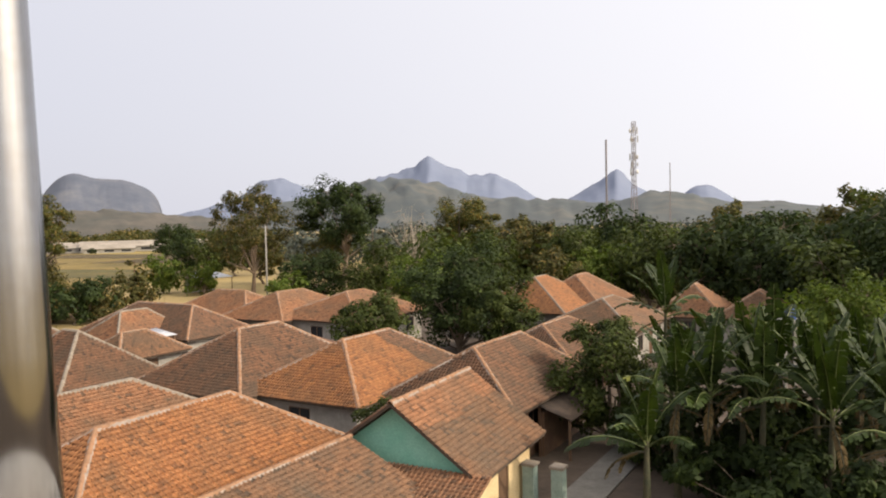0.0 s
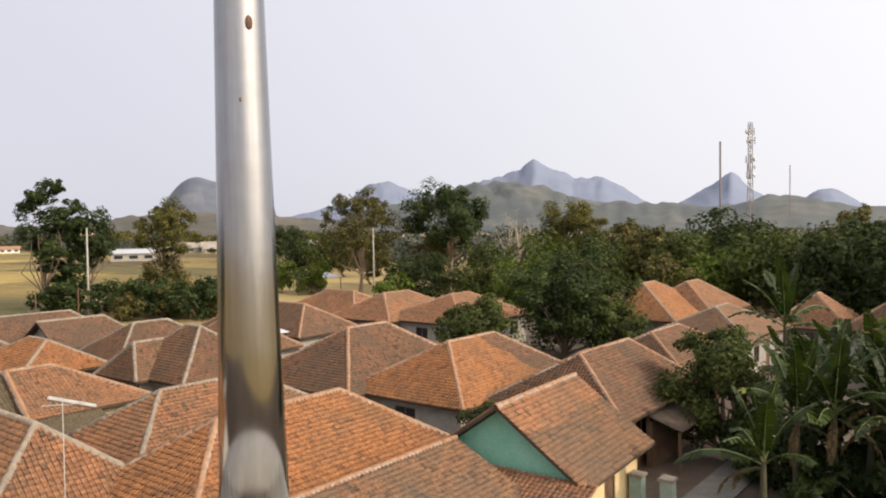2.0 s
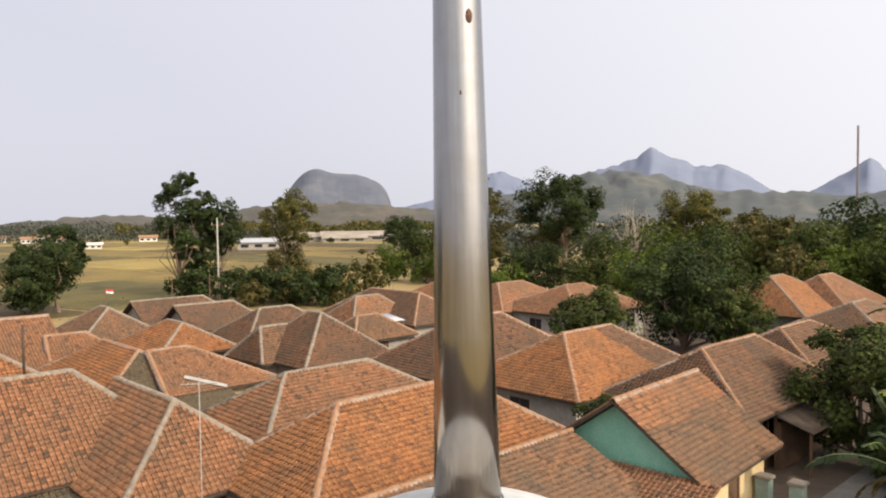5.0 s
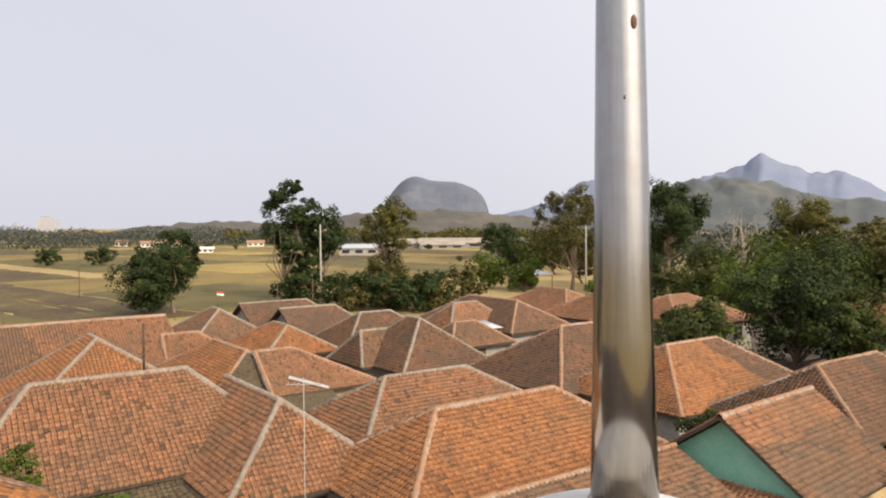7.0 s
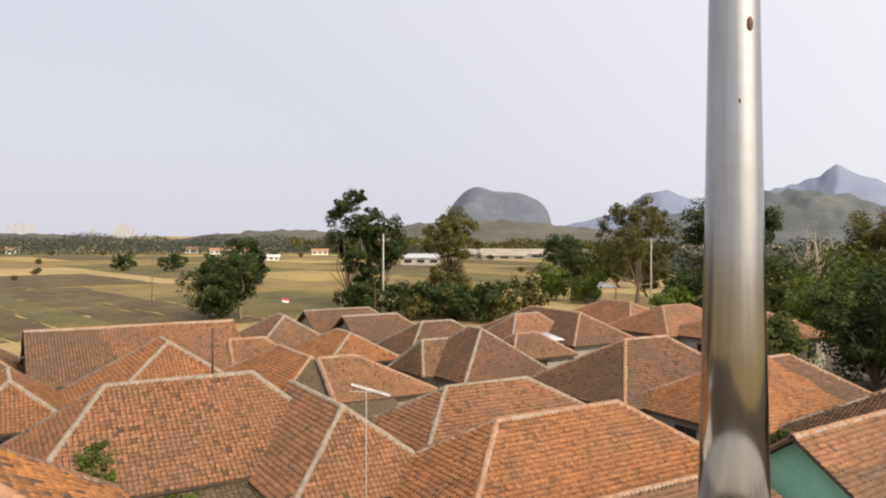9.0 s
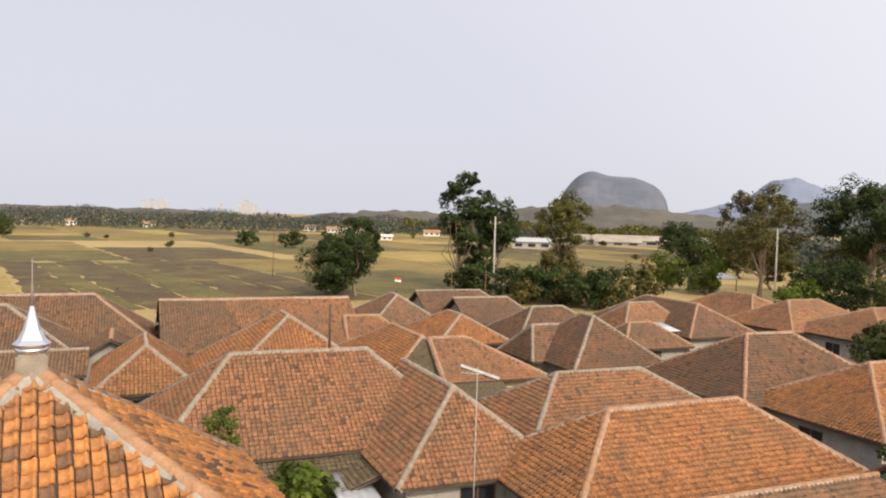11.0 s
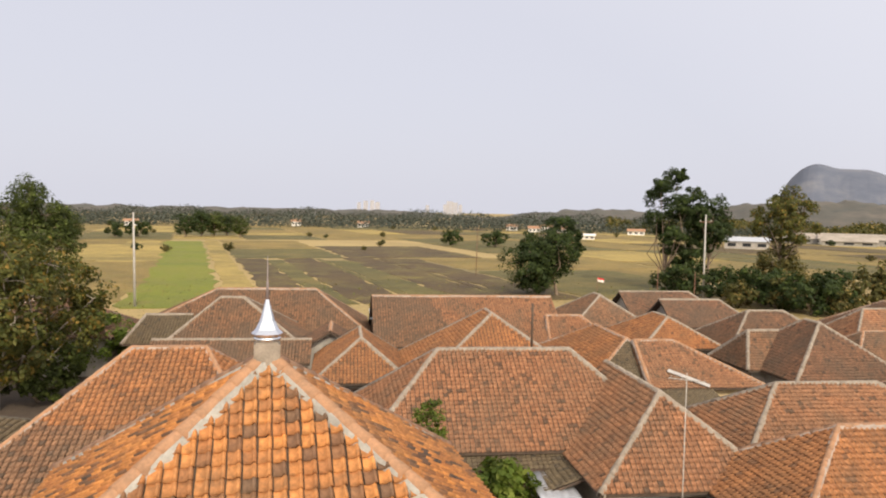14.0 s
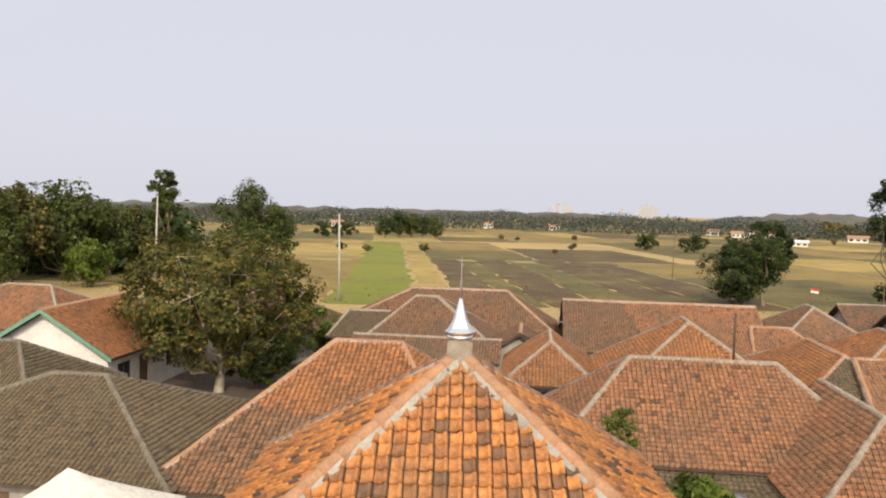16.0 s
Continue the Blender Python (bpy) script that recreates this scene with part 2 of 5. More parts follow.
def tube(points, radii, seg=6):
    """Corners and faces of a tapered tube along points."""
    pts = np.asarray(points, float)
    n = len(pts)
    verts, quads = [], []
    for i in range(n):
        d = pts[min(i + 1, n - 1)] - pts[max(i - 1, 0)]
        d = d / (np.linalg.norm(d) + 1e-9)
        a = np.cross(d, (0.31, 0.95, 0.1) if abs(d[2]) > 0.7 else (0, 0, 1.0))
        a /= np.linalg.norm(a)
        b = np.cross(d, a)
        for k in range(seg):
            t = 2 * math.pi * k / seg
            verts.append(pts[i] + radii[i] * (math.cos(t) * a + math.sin(t) * b))
    for i in range(n - 1):
        for k in range(seg):
            quads.append((i * seg + k, i * seg + (k + 1) % seg, (i + 1) * seg + (k + 1) % seg, (i + 1) * seg + k))
    return verts, quads


def join(pieces):
    verts, quads, off = [], [], 0
    for v, q in pieces:
        verts.append(np.asarray(v, float).reshape(-1, 3))
        quads.append(np.asarray(q, int).reshape(-1, 4) + off)
        off += len(verts[-1])
    return np.concatenate(verts), np.concatenate(quads)


# ---- roofs ----
tile_w, tile_l = 0.160, 0.178


def one_tile(cols=6):
    """Corners of one clay tile, x across, y up the slope, z off the roof: a shallow pan and a steep raised roll at one side."""
    shape = {
        6: ((0.0, 0.010), (0.10, 0.0), (0.46, 0.002), (0.58, 0.034), (0.70, 0.048), (0.82, 0.016)),
        4: ((0.0, 0.004), (0.48, 0.0), (0.68, 0.048), (0.82, 0.012)),
        3: ((0.0, 0.0), (0.66, 0.035), (0.90, 0.012)),
    }[cols]
    xs, prof = np.array([p[0] for p in shape]) * tile_w, np.array([p[1] for p in shape])
    low = np.stack([xs, np.full(len(xs), -0.014), prof + 0.046], 1)
    high = np.stack([xs, np.full(len(xs), tile_l - 0.006), prof + 0.006], 1)
    lip = low + np.array([0, 0.006, -0.040])
    edge = np.array([low[-1] + (0.004, 0, -0.045), high[-1] + (0.004, 0, -0.015)])
    n = len(xs)
    v = np.concatenate([low, high, lip, edge])
    q = [(i, i + 1, n + i + 1, n + i) for i in range(n - 1)] + [(2 * n + i, 2 * n + i + 1, i + 1, i) for i in range(n - 1)]
    return v, np.array(q + [(n - 1, 3 * n, 3 * n + 1, 2 * n - 1)])


TILE_MESH = {}


def tile_mesh(tone):
    if tone not in TILE_MESH:
        v, q = one_tile(6)
        ob = fast("tile", v, q, TILE_ONE[tone])
        TILE_MESH[tone] = ob.data
        bpy.data.objects.remove(ob)
    return TILE_MESH[tone]


def tile_plane(poly, rng, cols, ts=1.0):
    """Frames (origin and axes) of all tiles on a sloping plane whose first two corners are its eave."""
    P = np.asarray(poly, float)
    TW, TL = tile_w * ts, tile_l * ts
    e = P[1] - P[0]
    length = np.linalg.norm(e)
    e /= length
    nrm = np.cross(e, P[-1] - P[0])
    nrm /= np.linalg.norm(nrm)
    if nrm[2] < 0:
        nrm = -nrm
    s = np.cross(nrm, e)
    q = np.stack([(P - P[0]) @ e, (P - P[0]) @ s], 1)
    top = q[:, 1].max()
    ii, jj = np.meshgrid(np.arange(int(q[:, 0].min() // TW) - 1, int(q[:, 0].max() // TW) + 2), np.arange(int(top // TL) + 1))
    x, y = (ii * TW).ravel(), (jj * TL).ravel()
    cx, cy = x + TW / 2, y + TL / 2
    area = np.sum(q[:, 0] * np.roll(q[:, 1], -1) - np.roll(q[:, 0], -1) * q[:, 1])
    ok = np.ones(len(x), bool)
    for a, b in zip(q, np.roll(q, -1, axis=0)):
        side = (b[0] - a[0]) * (cy - a[1]) - (b[1] - a[1]) * (cx - a[0])
        ok &= side * np.sign(area) > -0.02
    x, y = x[ok], y[ok]
    k = len(x)
    sag = 0.02 * np.sin(x * 0.9 + rng.uniform(0, 6)) * np.sin(y * 0.8 + rng.uniform(0, 6))
    org = P[0] + x[:, None] * e + y[:, None] * s + (0.012 + sag + rng.uniform(-0.006, 0.006, k))[:, None] * nrm + rng.uniform(-0.007, 0.007, k)[:, None] * e + rng.uniform(-0.008, 0.008, k)[:, None] * s
    turn = rng.normal(0, 0.018, k)
    return org, e, s, nrm, turn


def tiles_mesh(org, e, s, nrm, turn, cols, ts=1.0):
    v, q = one_tile(cols)
    v = v * ts * np.array((1.07 if ts > 1 else 1.0, 1.0, 1.0))
    ce, se = np.cos(turn)[:, None], np.sin(turn)[:, None]
    ex = e * ce + s * se
    sx = -e * se + s * ce
    pts = org[:, None, :] + v[None, :, 0:1] * ex[:, None, :] + v[None, :, 1:2] * sx[:, None, :] + v[None, :, 2:3] * nrm[None, None, :]
    quads = q[None] + (np.arange(len(org)) * len(v))[:, None, None]
    return pts.reshape(-1, 3), quads.reshape(-1, 4)


def ridge_pieces(p, q, rng, r=0.080, step=0.34, bed=0.112):
    """Caps and mortar bed along a ridge: corners, faces, material index (0 cap, 1 mortar)."""
    p, q = np.asarray(p, float), np.asarray(q, float)
    d = q - p
    L = np.linalg.norm(d)
    d /= L
    side = np.cross(d, (0, 0, 1.0))
    side /= np.linalg.norm(side)
    up = np.cross(side, d)
    caps, beds = [], []
    n = max(2, int(L / step))
    ang = np.linspace(-0.15, math.pi + 0.15, 6)
    for i in range(n):
        a, b = p + d * L * i / n, p + d * L * (i + 1.08) / n
        ring = []
        off = rng.normal(0, 0.008)
        for c, rr in ((a, r * 1.12), (b, r * 0.94)):
            ring += [c + side * (math.cos(t) * rr + off) + up * (math.sin(t) * rr + 0.02) for t in ang]
        lip = [a + side * (math.cos(t) * r * 0.8 + off) + up * (math.sin(t) * r * 0.8 + 0.02) for t in ang]
        qs = [(k, k + 1, 6 + k + 1, 6 + k) for k in range(5)] + [(k + 1, k, 12 + k, 12 + k + 1) for k in range(5)]
        caps.append((np.array(ring + lip), np.array(qs)))
    m = max(3, int(L / 0.25))
    vb = []
    for i in range(m + 1):
        c = p + d * L * i / m
        wd = bed * (1 + rng.normal(0, 0.10))
        for t, h in ((-1.0, -0.10), (-0.75, 0.05), (0.0, 0.085), (0.75, 0.05), (1.0, -0.10)):
            vb.append(c + side * wd * t + up * (h + rng.normal(0, 0.005)))
    qb = [(i * 5 + k, i * 5 + k + 1, (i + 1) * 5 + k + 1, (i + 1) * 5 + k) for i in range(m) for k in range(4)]
    return caps, (np.array(vb), np.array(qb))


def wall_panel(name, thing, material, lo, hi, c0, c1, z1, along, holes):
    """One straight wall with real openings (start, end, sill, head), from the floor to z1, between c0 and c1 across."""
    xs = sorted({lo, hi, *[h[0] for h in holes], *[h[1] for h in holes]})
    zs = sorted({0.0, z1, *[h[2] for h in holes], *[h[3] for h in holes]})
    solid = {}
    for i in range(len(xs) - 1):
        for j in range(len(zs) - 1):
            mx, mz = (xs[i] + xs[i + 1]) / 2, (zs[j] + zs[j + 1]) / 2
            solid[i, j] = not any(h[0] < mx < h[1] and h[2] < mz < h[3] for h in holes)
    bm, made = bmesh.new(), {}

    def vert(i, j, c):
        if (i, j, c) not in made:
            made[i, j, c] = bm.verts.new((xs[i], c, zs[j]) if along == "x" else (c, xs[i], zs[j]))
        return made[i, j, c]

    for (i, j), full in solid.items():
        if not full:
            continue
        bm.faces.new([vert(i, j, c0), vert(i + 1, j, c0), vert(i + 1, j + 1, c0), vert(i, j + 1, c0)])
        bm.faces.new([vert(i, j + 1, c1), vert(i + 1, j + 1, c1), vert(i + 1, j, c1), vert(i, j, c1)])
        for (di, dj), (p, q) in (((0, -1), ((i, j), (i + 1, j))), ((0, 1), ((i + 1, j + 1), (i, j + 1))), ((-1, 0), ((i, j + 1), (i, j))), ((1, 0), ((i + 1, j), (i + 1, j + 1)))):
            if not solid.get((i + di, j + dj), False):
                bm.faces.new([vert(*q, c0), vert(*p, c0), vert(*p, c1), vert(*q, c1)])
    bmesh.ops.recalc_face_normals(bm, faces=bm.faces)
    return part(name, bm, material, thing)


def opening_fill(thing, xa, xb, ya, yb, z0, z1, along, is_door):
    """A wooden door or a framed window of two panes in a wall opening."""
    yc, xc = (ya + yb) / 2, (xa + xb) / 2
    nm = "door" if is_door else "window"
    bm = bmesh.new()
    t = 0.05
    if along == "x":
        for s in ((xa, xa + t, z0, z1), (xb - t, xb, z0, z1), (xa + t, xb - t, z1 - t, z1)) + (() if is_door else ((xa + t, xb - t, z0, z0 + t), (xc - t / 2, xc + t / 2, z0 + t, z1 - t))):
            box(bm, s[0], s[1], yc - 0.04, yc + 0.04, s[2], s[3])
        frame_ob = part(nm, bm, WOOD, thing)
        bm = bmesh.new()
        box(bm, xa + t, xb - t, yc - 0.012, yc + 0.012, z0 + (0 if is_door else t), z1 - t)
    else:
        for s in ((ya, ya + t, z0, z1), (yb - t, yb, z0, z1), (ya + t, yb - t, z1 - t, z1)) + (() if is_door else ((ya + t, yb - t, z0, z0 + t), (yc - t / 2, yc + t / 2, z0 + t, z1 - t))):
            box(bm, xc - 0.04, xc + 0.04, s[0], s[1], s[2], s[3])
        frame_ob = part(nm, bm, WOOD, thing)
        bm = bmesh.new()
        box(bm, xc - 0.012, xc + 0.012, ya + t, yb - t, z0 + (0 if is_door else t), z1 - t)
    part("leaf" if is_door else "pane", bm, WOOD if is_door else GLASS_DARK, frame_ob)


def house(label, axis, r0, r1, cross, hr, he, w, e0, e1, tone, wall=PLASTER_GREY, near=0, cap=MORTAR_DARK, seed=0, gable=None, tone_end=None, floor_z=0.0, ov=0.45, turn=0.0, own_caps=False, drop=0.35, low=None, split=None, ts=1.0):
    """A house under a tiled roof. Its ridge runs along u or v from r0 to r1 at height hr; the eaves lie w to both sides at
    height he, and the hips run e0 and e1 beyond the ridge's ends (0: a gable). near: how many tiles are objects of their own."""
    rng = np.random.default_rng(seed + 11)
    k_out = (hr - he) / w * drop
    w, he, e0, e1 = w + drop, he - k_out, e0 + drop * (e0 > 0) * e0 / w, e1 + drop * (e1 > 0) * e1 / w
    mid = (r0 + r1) / 2
    x, y = plan(mid, cross) if axis == "u" else plan(cross, mid)
    h = (r1 - r0) / 2
    thing = tagged(new("house"), label, "house", "village houses")
    base_m = pose(x, y, floor_z, 0, 0, (ANG if axis == "u" else ANG + 90) + turn)
    thing.matrix_basis = base_m
    hr, he = hr - floor_z, he - floor_z
    A, B, C, D = (-h - e0, -w, he), (h + e1, -w, he), (h + e1, w, he), (-h - e0, w, he)
    R0, R1 = (-h, 0, hr), (h, 0, hr)
    planes = [([A, B, R1, R0], tone), ([C, D, R0, R1], tone)]
    outer = [A, B] + ([R1] if e1 == 0 else []) + [C, D] + ([R0] if e0 == 0 else [])
    if e0 > 0:
        planes.append(([D, A, R0], tone_end or tone))
    if e1 > 0:
        planes.append(([B, C, R1], tone_end or tone))
    # boarded deck under the tiles
    bm = bmesh.new()
    made = {}
    for z in (0.0, -0.09):
        for c in {A, B, C, D, R0, R1}:
            made[(c, z)] = bm.verts.new((c[0], c[1], c[2] + z))
    for poly, _ in planes:
        if len(set(poly)) >= 3:
            bm.faces.new([made[(c, 0.0)] for c in dict.fromkeys(poly)])
            bm.faces.new([made[(c, -0.09)] for c in list(dict.fromkeys(poly))[::-1]])
    for a, b in zip(outer, outer[1:] + outer[:1]):
        bm.faces.new((made[(b, 0.0)], made[(a, 0.0)], made[(a, -0.09)], made[(b, -0.09)]))
    roof = part("roof", bm, DECK, thing, tone + " clay tile roof")
    # tiles
    dist = math.hypot(x, y)
    cols = 6 if dist < 32 else (4 if dist < 55 else 3)
    inv = base_m.inverted()
    eye_local = np.array((inv @ Vector((0, 0, 5)))[:])
    eye_top = np.array((inv @ Vector((0, 0, 10)))[:])
    rest, frames = {}, []
    for poly, tn in planes:
        org, e, s, nrm, trn = tile_plane(poly, rng, cols, ts)
        frames.append((org, e, s, nrm, trn, tn))
    if near:
        allr = np.concatenate([np.linalg.norm(f[0] - eye_local, axis=1) + 4.0 * (f[3] @ (eye_local - f[0].mean(0)) < 0) * 100 for f in frames])
        limit = np.sort(allr)[min(near, len(allr) - 1)]
    parted = []
    for i, (org, e, s, nrm, trn, tn) in enumerate(frames):
        other = np.zeros(len(org), bool)
        if low and i == 0:
            other = org[:, 2] < he + (hr - he) * (low[0] + 0.03 * np.sin(org[:, 0] * 1.3))
        if split and i == 0:
            other = org[:, 0] + 0.45 * org[:, 1] + 0.15 * np.sin(org[:, 1] * 5) > split[0]
        for pick, name in ((~other, tn), (other, (low or split or (0, tn))[1])):
            if pick.any():
                parted.append((org[pick], e, s, nrm, trn[pick], name))
    for org, e, s, nrm, trn, tn in parted:
        take = np.zeros(len(org), bool)
        if near:
            r = np.linalg.norm(org - eye_local, axis=1) + 4.0 * (nrm @ (eye_local - org.mean(0)) < 0) * 100
            take = r < limit
            for o, t in zip(org[take], trn[take]):
                ob = new("tile", tile_mesh(tn))
                ob.parent = roof
                ce, se = math.cos(t), math.sin(t)
                ex, sx = e * ce + s * se, -e * se + s * ce
                ob.matrix_basis = Matrix(((ex[0], sx[0], nrm[0], o[0]), (ex[1], sx[1], nrm[1], o[1]), (ex[2], sx[2], nrm[2], o[2]), (0, 0, 0, 1))) @ Matrix.Diagonal((ts * (1.07 if ts > 1 else 1.0), ts, ts, 1.0))
        turned = nrm @ (eye_top - org.mean(0)) < 0 if len(org) else False
        rest.setdefault(tn, []).append(tiles_mesh(org[~take], e, s, nrm, trn[~take], 3 if turned else cols, ts))
    for tn, pieces in rest.items():
        v, q = join(pieces)
        tagged(fast("tiles", v, q, TILE[tn], roof), kind="stuff")
    # ridges
    segs = [(R0, R1)] if h > 0.05 else []
    segs += [(A, R0), (D, R0)] if e0 > 0 else []
    segs += [(B, R1), (C, R1)] if e1 > 0 else []
    for p, q in segs:
        caps, bed = ridge_pieces(p, q, rng, 0.112, 0.34, 0.165) if own_caps else ridge_pieces(p, q, rng)
        if own_caps:
            fast("ridge_mortar", bed[0], bed[1], cap, roof)
            for v, qq in caps:
                fast("ridge_tile", v, qq, CAP, roof, smooth=True)
        else:
            v, qq = join(caps + [bed])
            idx = np.concatenate([np.full(sum(len(c[1]) for c in caps), 0), np.full(len(bed[1]), 1)])
            fast("ridge", v, qq, [CAP if cap is MORTAR_DARK and tone != "grey" else cap, cap], roof, idx)
    # walls
    k = (hr - he) / w
    x0, x1, y1 = -h - max(e0 - 0, 0) + ov, h + max(e1, 0) - ov, w - ov
    wt, top = 0.14, he + 0.35 * ov * k - 0.06
    doors = [(-0.45, 0.45, 0.0, min(2.05, top - 0.25))]
    wins = [(c - 0.6, c + 0.6, 0.9, min(2.0, top - 0.3)) for c in ((x0 + doors[0][0]) / 2, (x1 + doors[0][1]) / 2) if x1 - x0 > 5]
    end_w = [(-0.6, 0.6, 0.9, min(2.0, top - 0.3))] if y1 > 1.2 else []
    wall_panel("wall", thing, wall, x0, x1, -y1, -y1 + wt, top, "x", doors + wins)
    wall_panel("wall", thing, wall, x0, x1, y1 - wt, y1, top, "x", [])
    wall_panel("wall", thing, wall, -y1 + wt, y1 - wt, x0, x0 + wt, top, "y", end_w)
    wall_panel("wall", thing, wall, -y1 + wt, y1 - wt, x1 - wt, x1, top, "y", end_w)
    for a, b, z0, z1 in doors + wins:
        opening_fill(thing, a, b, -y1, -y1 + wt, z0, z1, "x", z0 == 0)
    for a, b, z0, z1 in end_w:
        opening_fill(thing, x0, x0 + wt, a, b, z0, z1, "y", False)
        opening_fill(thing, x1 - wt, x1, a, b, z0, z1, "y", False)
    for flag, xa, xb in ((e0 == 0, x0, x0 + wt), (e1 == 0, x1 - wt, x1)):
        if flag:
            bm = bmesh.new()
            ring = [(-y1, top), (y1, top), (y1, he + ov * k - 0.13), (0, hr - 0.13), (-y1, he + ov * k - 0.13)]
            va = [bm.verts.new((xa, yy, zz)) for yy, zz in ring]
            vb = [bm.verts.new((xb, yy, zz)) for yy, zz in ring]
            bm.faces.new(va[::-1])
            bm.faces.new(vb)
            for i in range(5):
                j = (i + 1) % 5
                bm.faces.new((va[i], va[j], vb[j], vb[i]))
            part("gable", bm, gable or wall, thing)
    return thing


def lean_to(thing, name, x0, x1, y0, y1, z0, z1, tone, seed=3, spin=0.0):
    """A single-pitch tiled roof under a house: from its eave at y0, z0 up to y1, z1."""
    rng = np.random.default_rng(seed)
    bm = bmesh.new()
    c = [(x0, y0, z0), (x1, y0, z0), (x1, y1, z1), (x0, y1, z1)]
    va, vb = [bm.verts.new(p) for p in c], [bm.verts.new((p[0], p[1], p[2] - 0.08)) for p in c]
    bm.faces.new(va)
    bm.faces.new(vb[::-1])
    for i in range(4):
        j = (i + 1) % 4
        bm.faces.new((va[j], va[i], vb[i], vb[j]))
    bm.normal_update()
    ob = part(name, bm, DECK, thing)
    ob.matrix_basis = pose(0, 0, 0, 0, 0, spin)
    org, e, s, nrm, trn = tile_plane(c if y1 > y0 else [c[1], c[0], c[3], c[2]], rng, 4)
    v, q = tiles_mesh(org, e, s, nrm, trn, 4)
    tagged(fast("tiles", v, q, TILE[tone], ob), kind="stuff")
    for xx in (x0 + 0.1, (x0 + x1) / 2, x1 - 0.2):
        bm = bmesh.new()
        box(bm, xx, xx + 0.1, y0 + (0.1 if y1 > y0 else -0.2), y0 + (0.2 if y1 > y0 else -0.1), 0, z0 - 0.06)
        part("post", bm, WOOD, ob)
    return ob


# ---- ground ----
def ground_material():
    m, n, l, p = base_mat("dry_field_ground", 0.95)
    pos = n.new("ShaderNodeNewGeometry").outputs["Position"]
    mp = n.new("ShaderNodeMapping")
    mp.inputs["Rotation"].default_value = (0, 0, radians(-ANG))
    l.new(pos, mp.inputs["Vector"])
    st = n.new("ShaderNodeMapping")
    st.inputs["Rotation"].default_value = (0, 0, radians(-ANG))
    st.inputs["Scale"].default_value = (0.35, 1.0, 1.0)
    l.new(pos, st.inputs["Vector"])
    col = ramp(n, l, noise_node(n, l, 0.022, 6, st.outputs[0], 0.6), [(0.30, (0.12, 0.10, 0.04)), (0.45, (0.26, 0.19, 0.075)), (0.6, (0.34, 0.25, 0.10)), (0.75, (0.17, 0.15, 0.055))])
    col = mix(n, l, 0.5, col, ramp(n, l, noise_node(n, l, 1.2, 5, pos, 0.7), [(0.3, (0.55, 0.55, 0.5)), (0.7, (1.25, 1.2, 1.1))]), "MULTIPLY")
    l.new(col, p.inputs["Base Color"])
    bump(n, l, p, noise_node(n, l, 3.0, 5, pos), 0.6, 0.1)
    return m


GROUND = ground_material()
rings = [0, 30, 60, 120, 250, 500, 1000, 2000, 4400]
gv, gq = [], []
SEG = 48
for r in rings:
    for k in range(SEG):
        gv.append((r * math.cos(2 * math.pi * k / SEG), r * math.sin(2 * math.pi * k / SEG), 0))
for i in range(len(rings) - 1):
    for k in range(SEG):
        gq.append((i * SEG + k, (i + 1) * SEG + k, (i + 1) * SEG + (k + 1) % SEG, i * SEG + (k + 1) % SEG))
tagged(fast("ground", gv, gq, GROUND), "dry straw-coloured plain of harvested fields and bare earth", "ground", kind="structure")

# ---- fields ----
FA, FB = (-math.sin(radians(71)), math.cos(radians(71))), (math.cos(radians(71)), math.sin(radians(71)))


def field_at(a, b):
    return a * FA[0] + b * FB[0], a * FA[1] + b * FB[1]


def field_material(name, c1, c2, c3, rows=1.2, row_amount=0.35):
    m, n, l, p = base_mat(name, 0.95)
    pos = n.new("ShaderNodeNewGeometry").outputs["Position"]
    mp = n.new("ShaderNodeMapping")
    mp.inputs["Rotation"].default_value = (0, 0, radians(-71))
    l.new(pos, mp.inputs["Vector"])
    col = ramp(n, l, noise_node(n, l, 0.09, 6, pos, 0.65), [(0.3, c1), (0.5, c2), (0.7, c3)])
    wv = n.new("ShaderNodeTexWave")
    wv.inputs["Scale"].default_value, wv.inputs["Distortion"].default_value, wv.inputs["Detail"].default_value = rows, 3.0, 3.0
    l.new(mp.outputs[0], wv.inputs["Vector"])
    col = mix(n, l, row_amount, col, ramp(n, l, wv.outputs["Fac"], [(0.2, (0.45, 0.42, 0.38)), (0.8, (1.15, 1.12, 1.05))]), "MULTIPLY")
    col = mix(n, l, 0.6, col, ramp(n, l, noise_node(n, l, 1.5, 6, pos, 0.75), [(0.3, (0.5, 0.5, 0.48)), (0.7, (1.3, 1.25, 1.15))]), "MULTIPLY")
    weed = ramp(n, l, noise_node(n, l, 0.16, 7, pos, 0.75), [(0.5, (0, 0, 0)), (0.66, (0.75, 0.75, 0.75))])
    col = mix(n, l, weed, col, (0.15, 0.122, 0.026))
    dark = ramp(n, l, noise_node(n, l, 0.045, 8, mp.outputs[0], 0.7), [(0.5, (0, 0, 0)), (0.62, (0.6, 0.6, 0.6))])
    col = mix(n, l, dark, col, (0.090, 0.070, 0.016) if "rice" not in name else (0.10, 0.11, 0.012))
    l.new(col, p.inputs["Base Color"])
    bump(n, l, p, noise_node(n, l, 4.0, 4, pos), 0.7, 0.12)
    return m


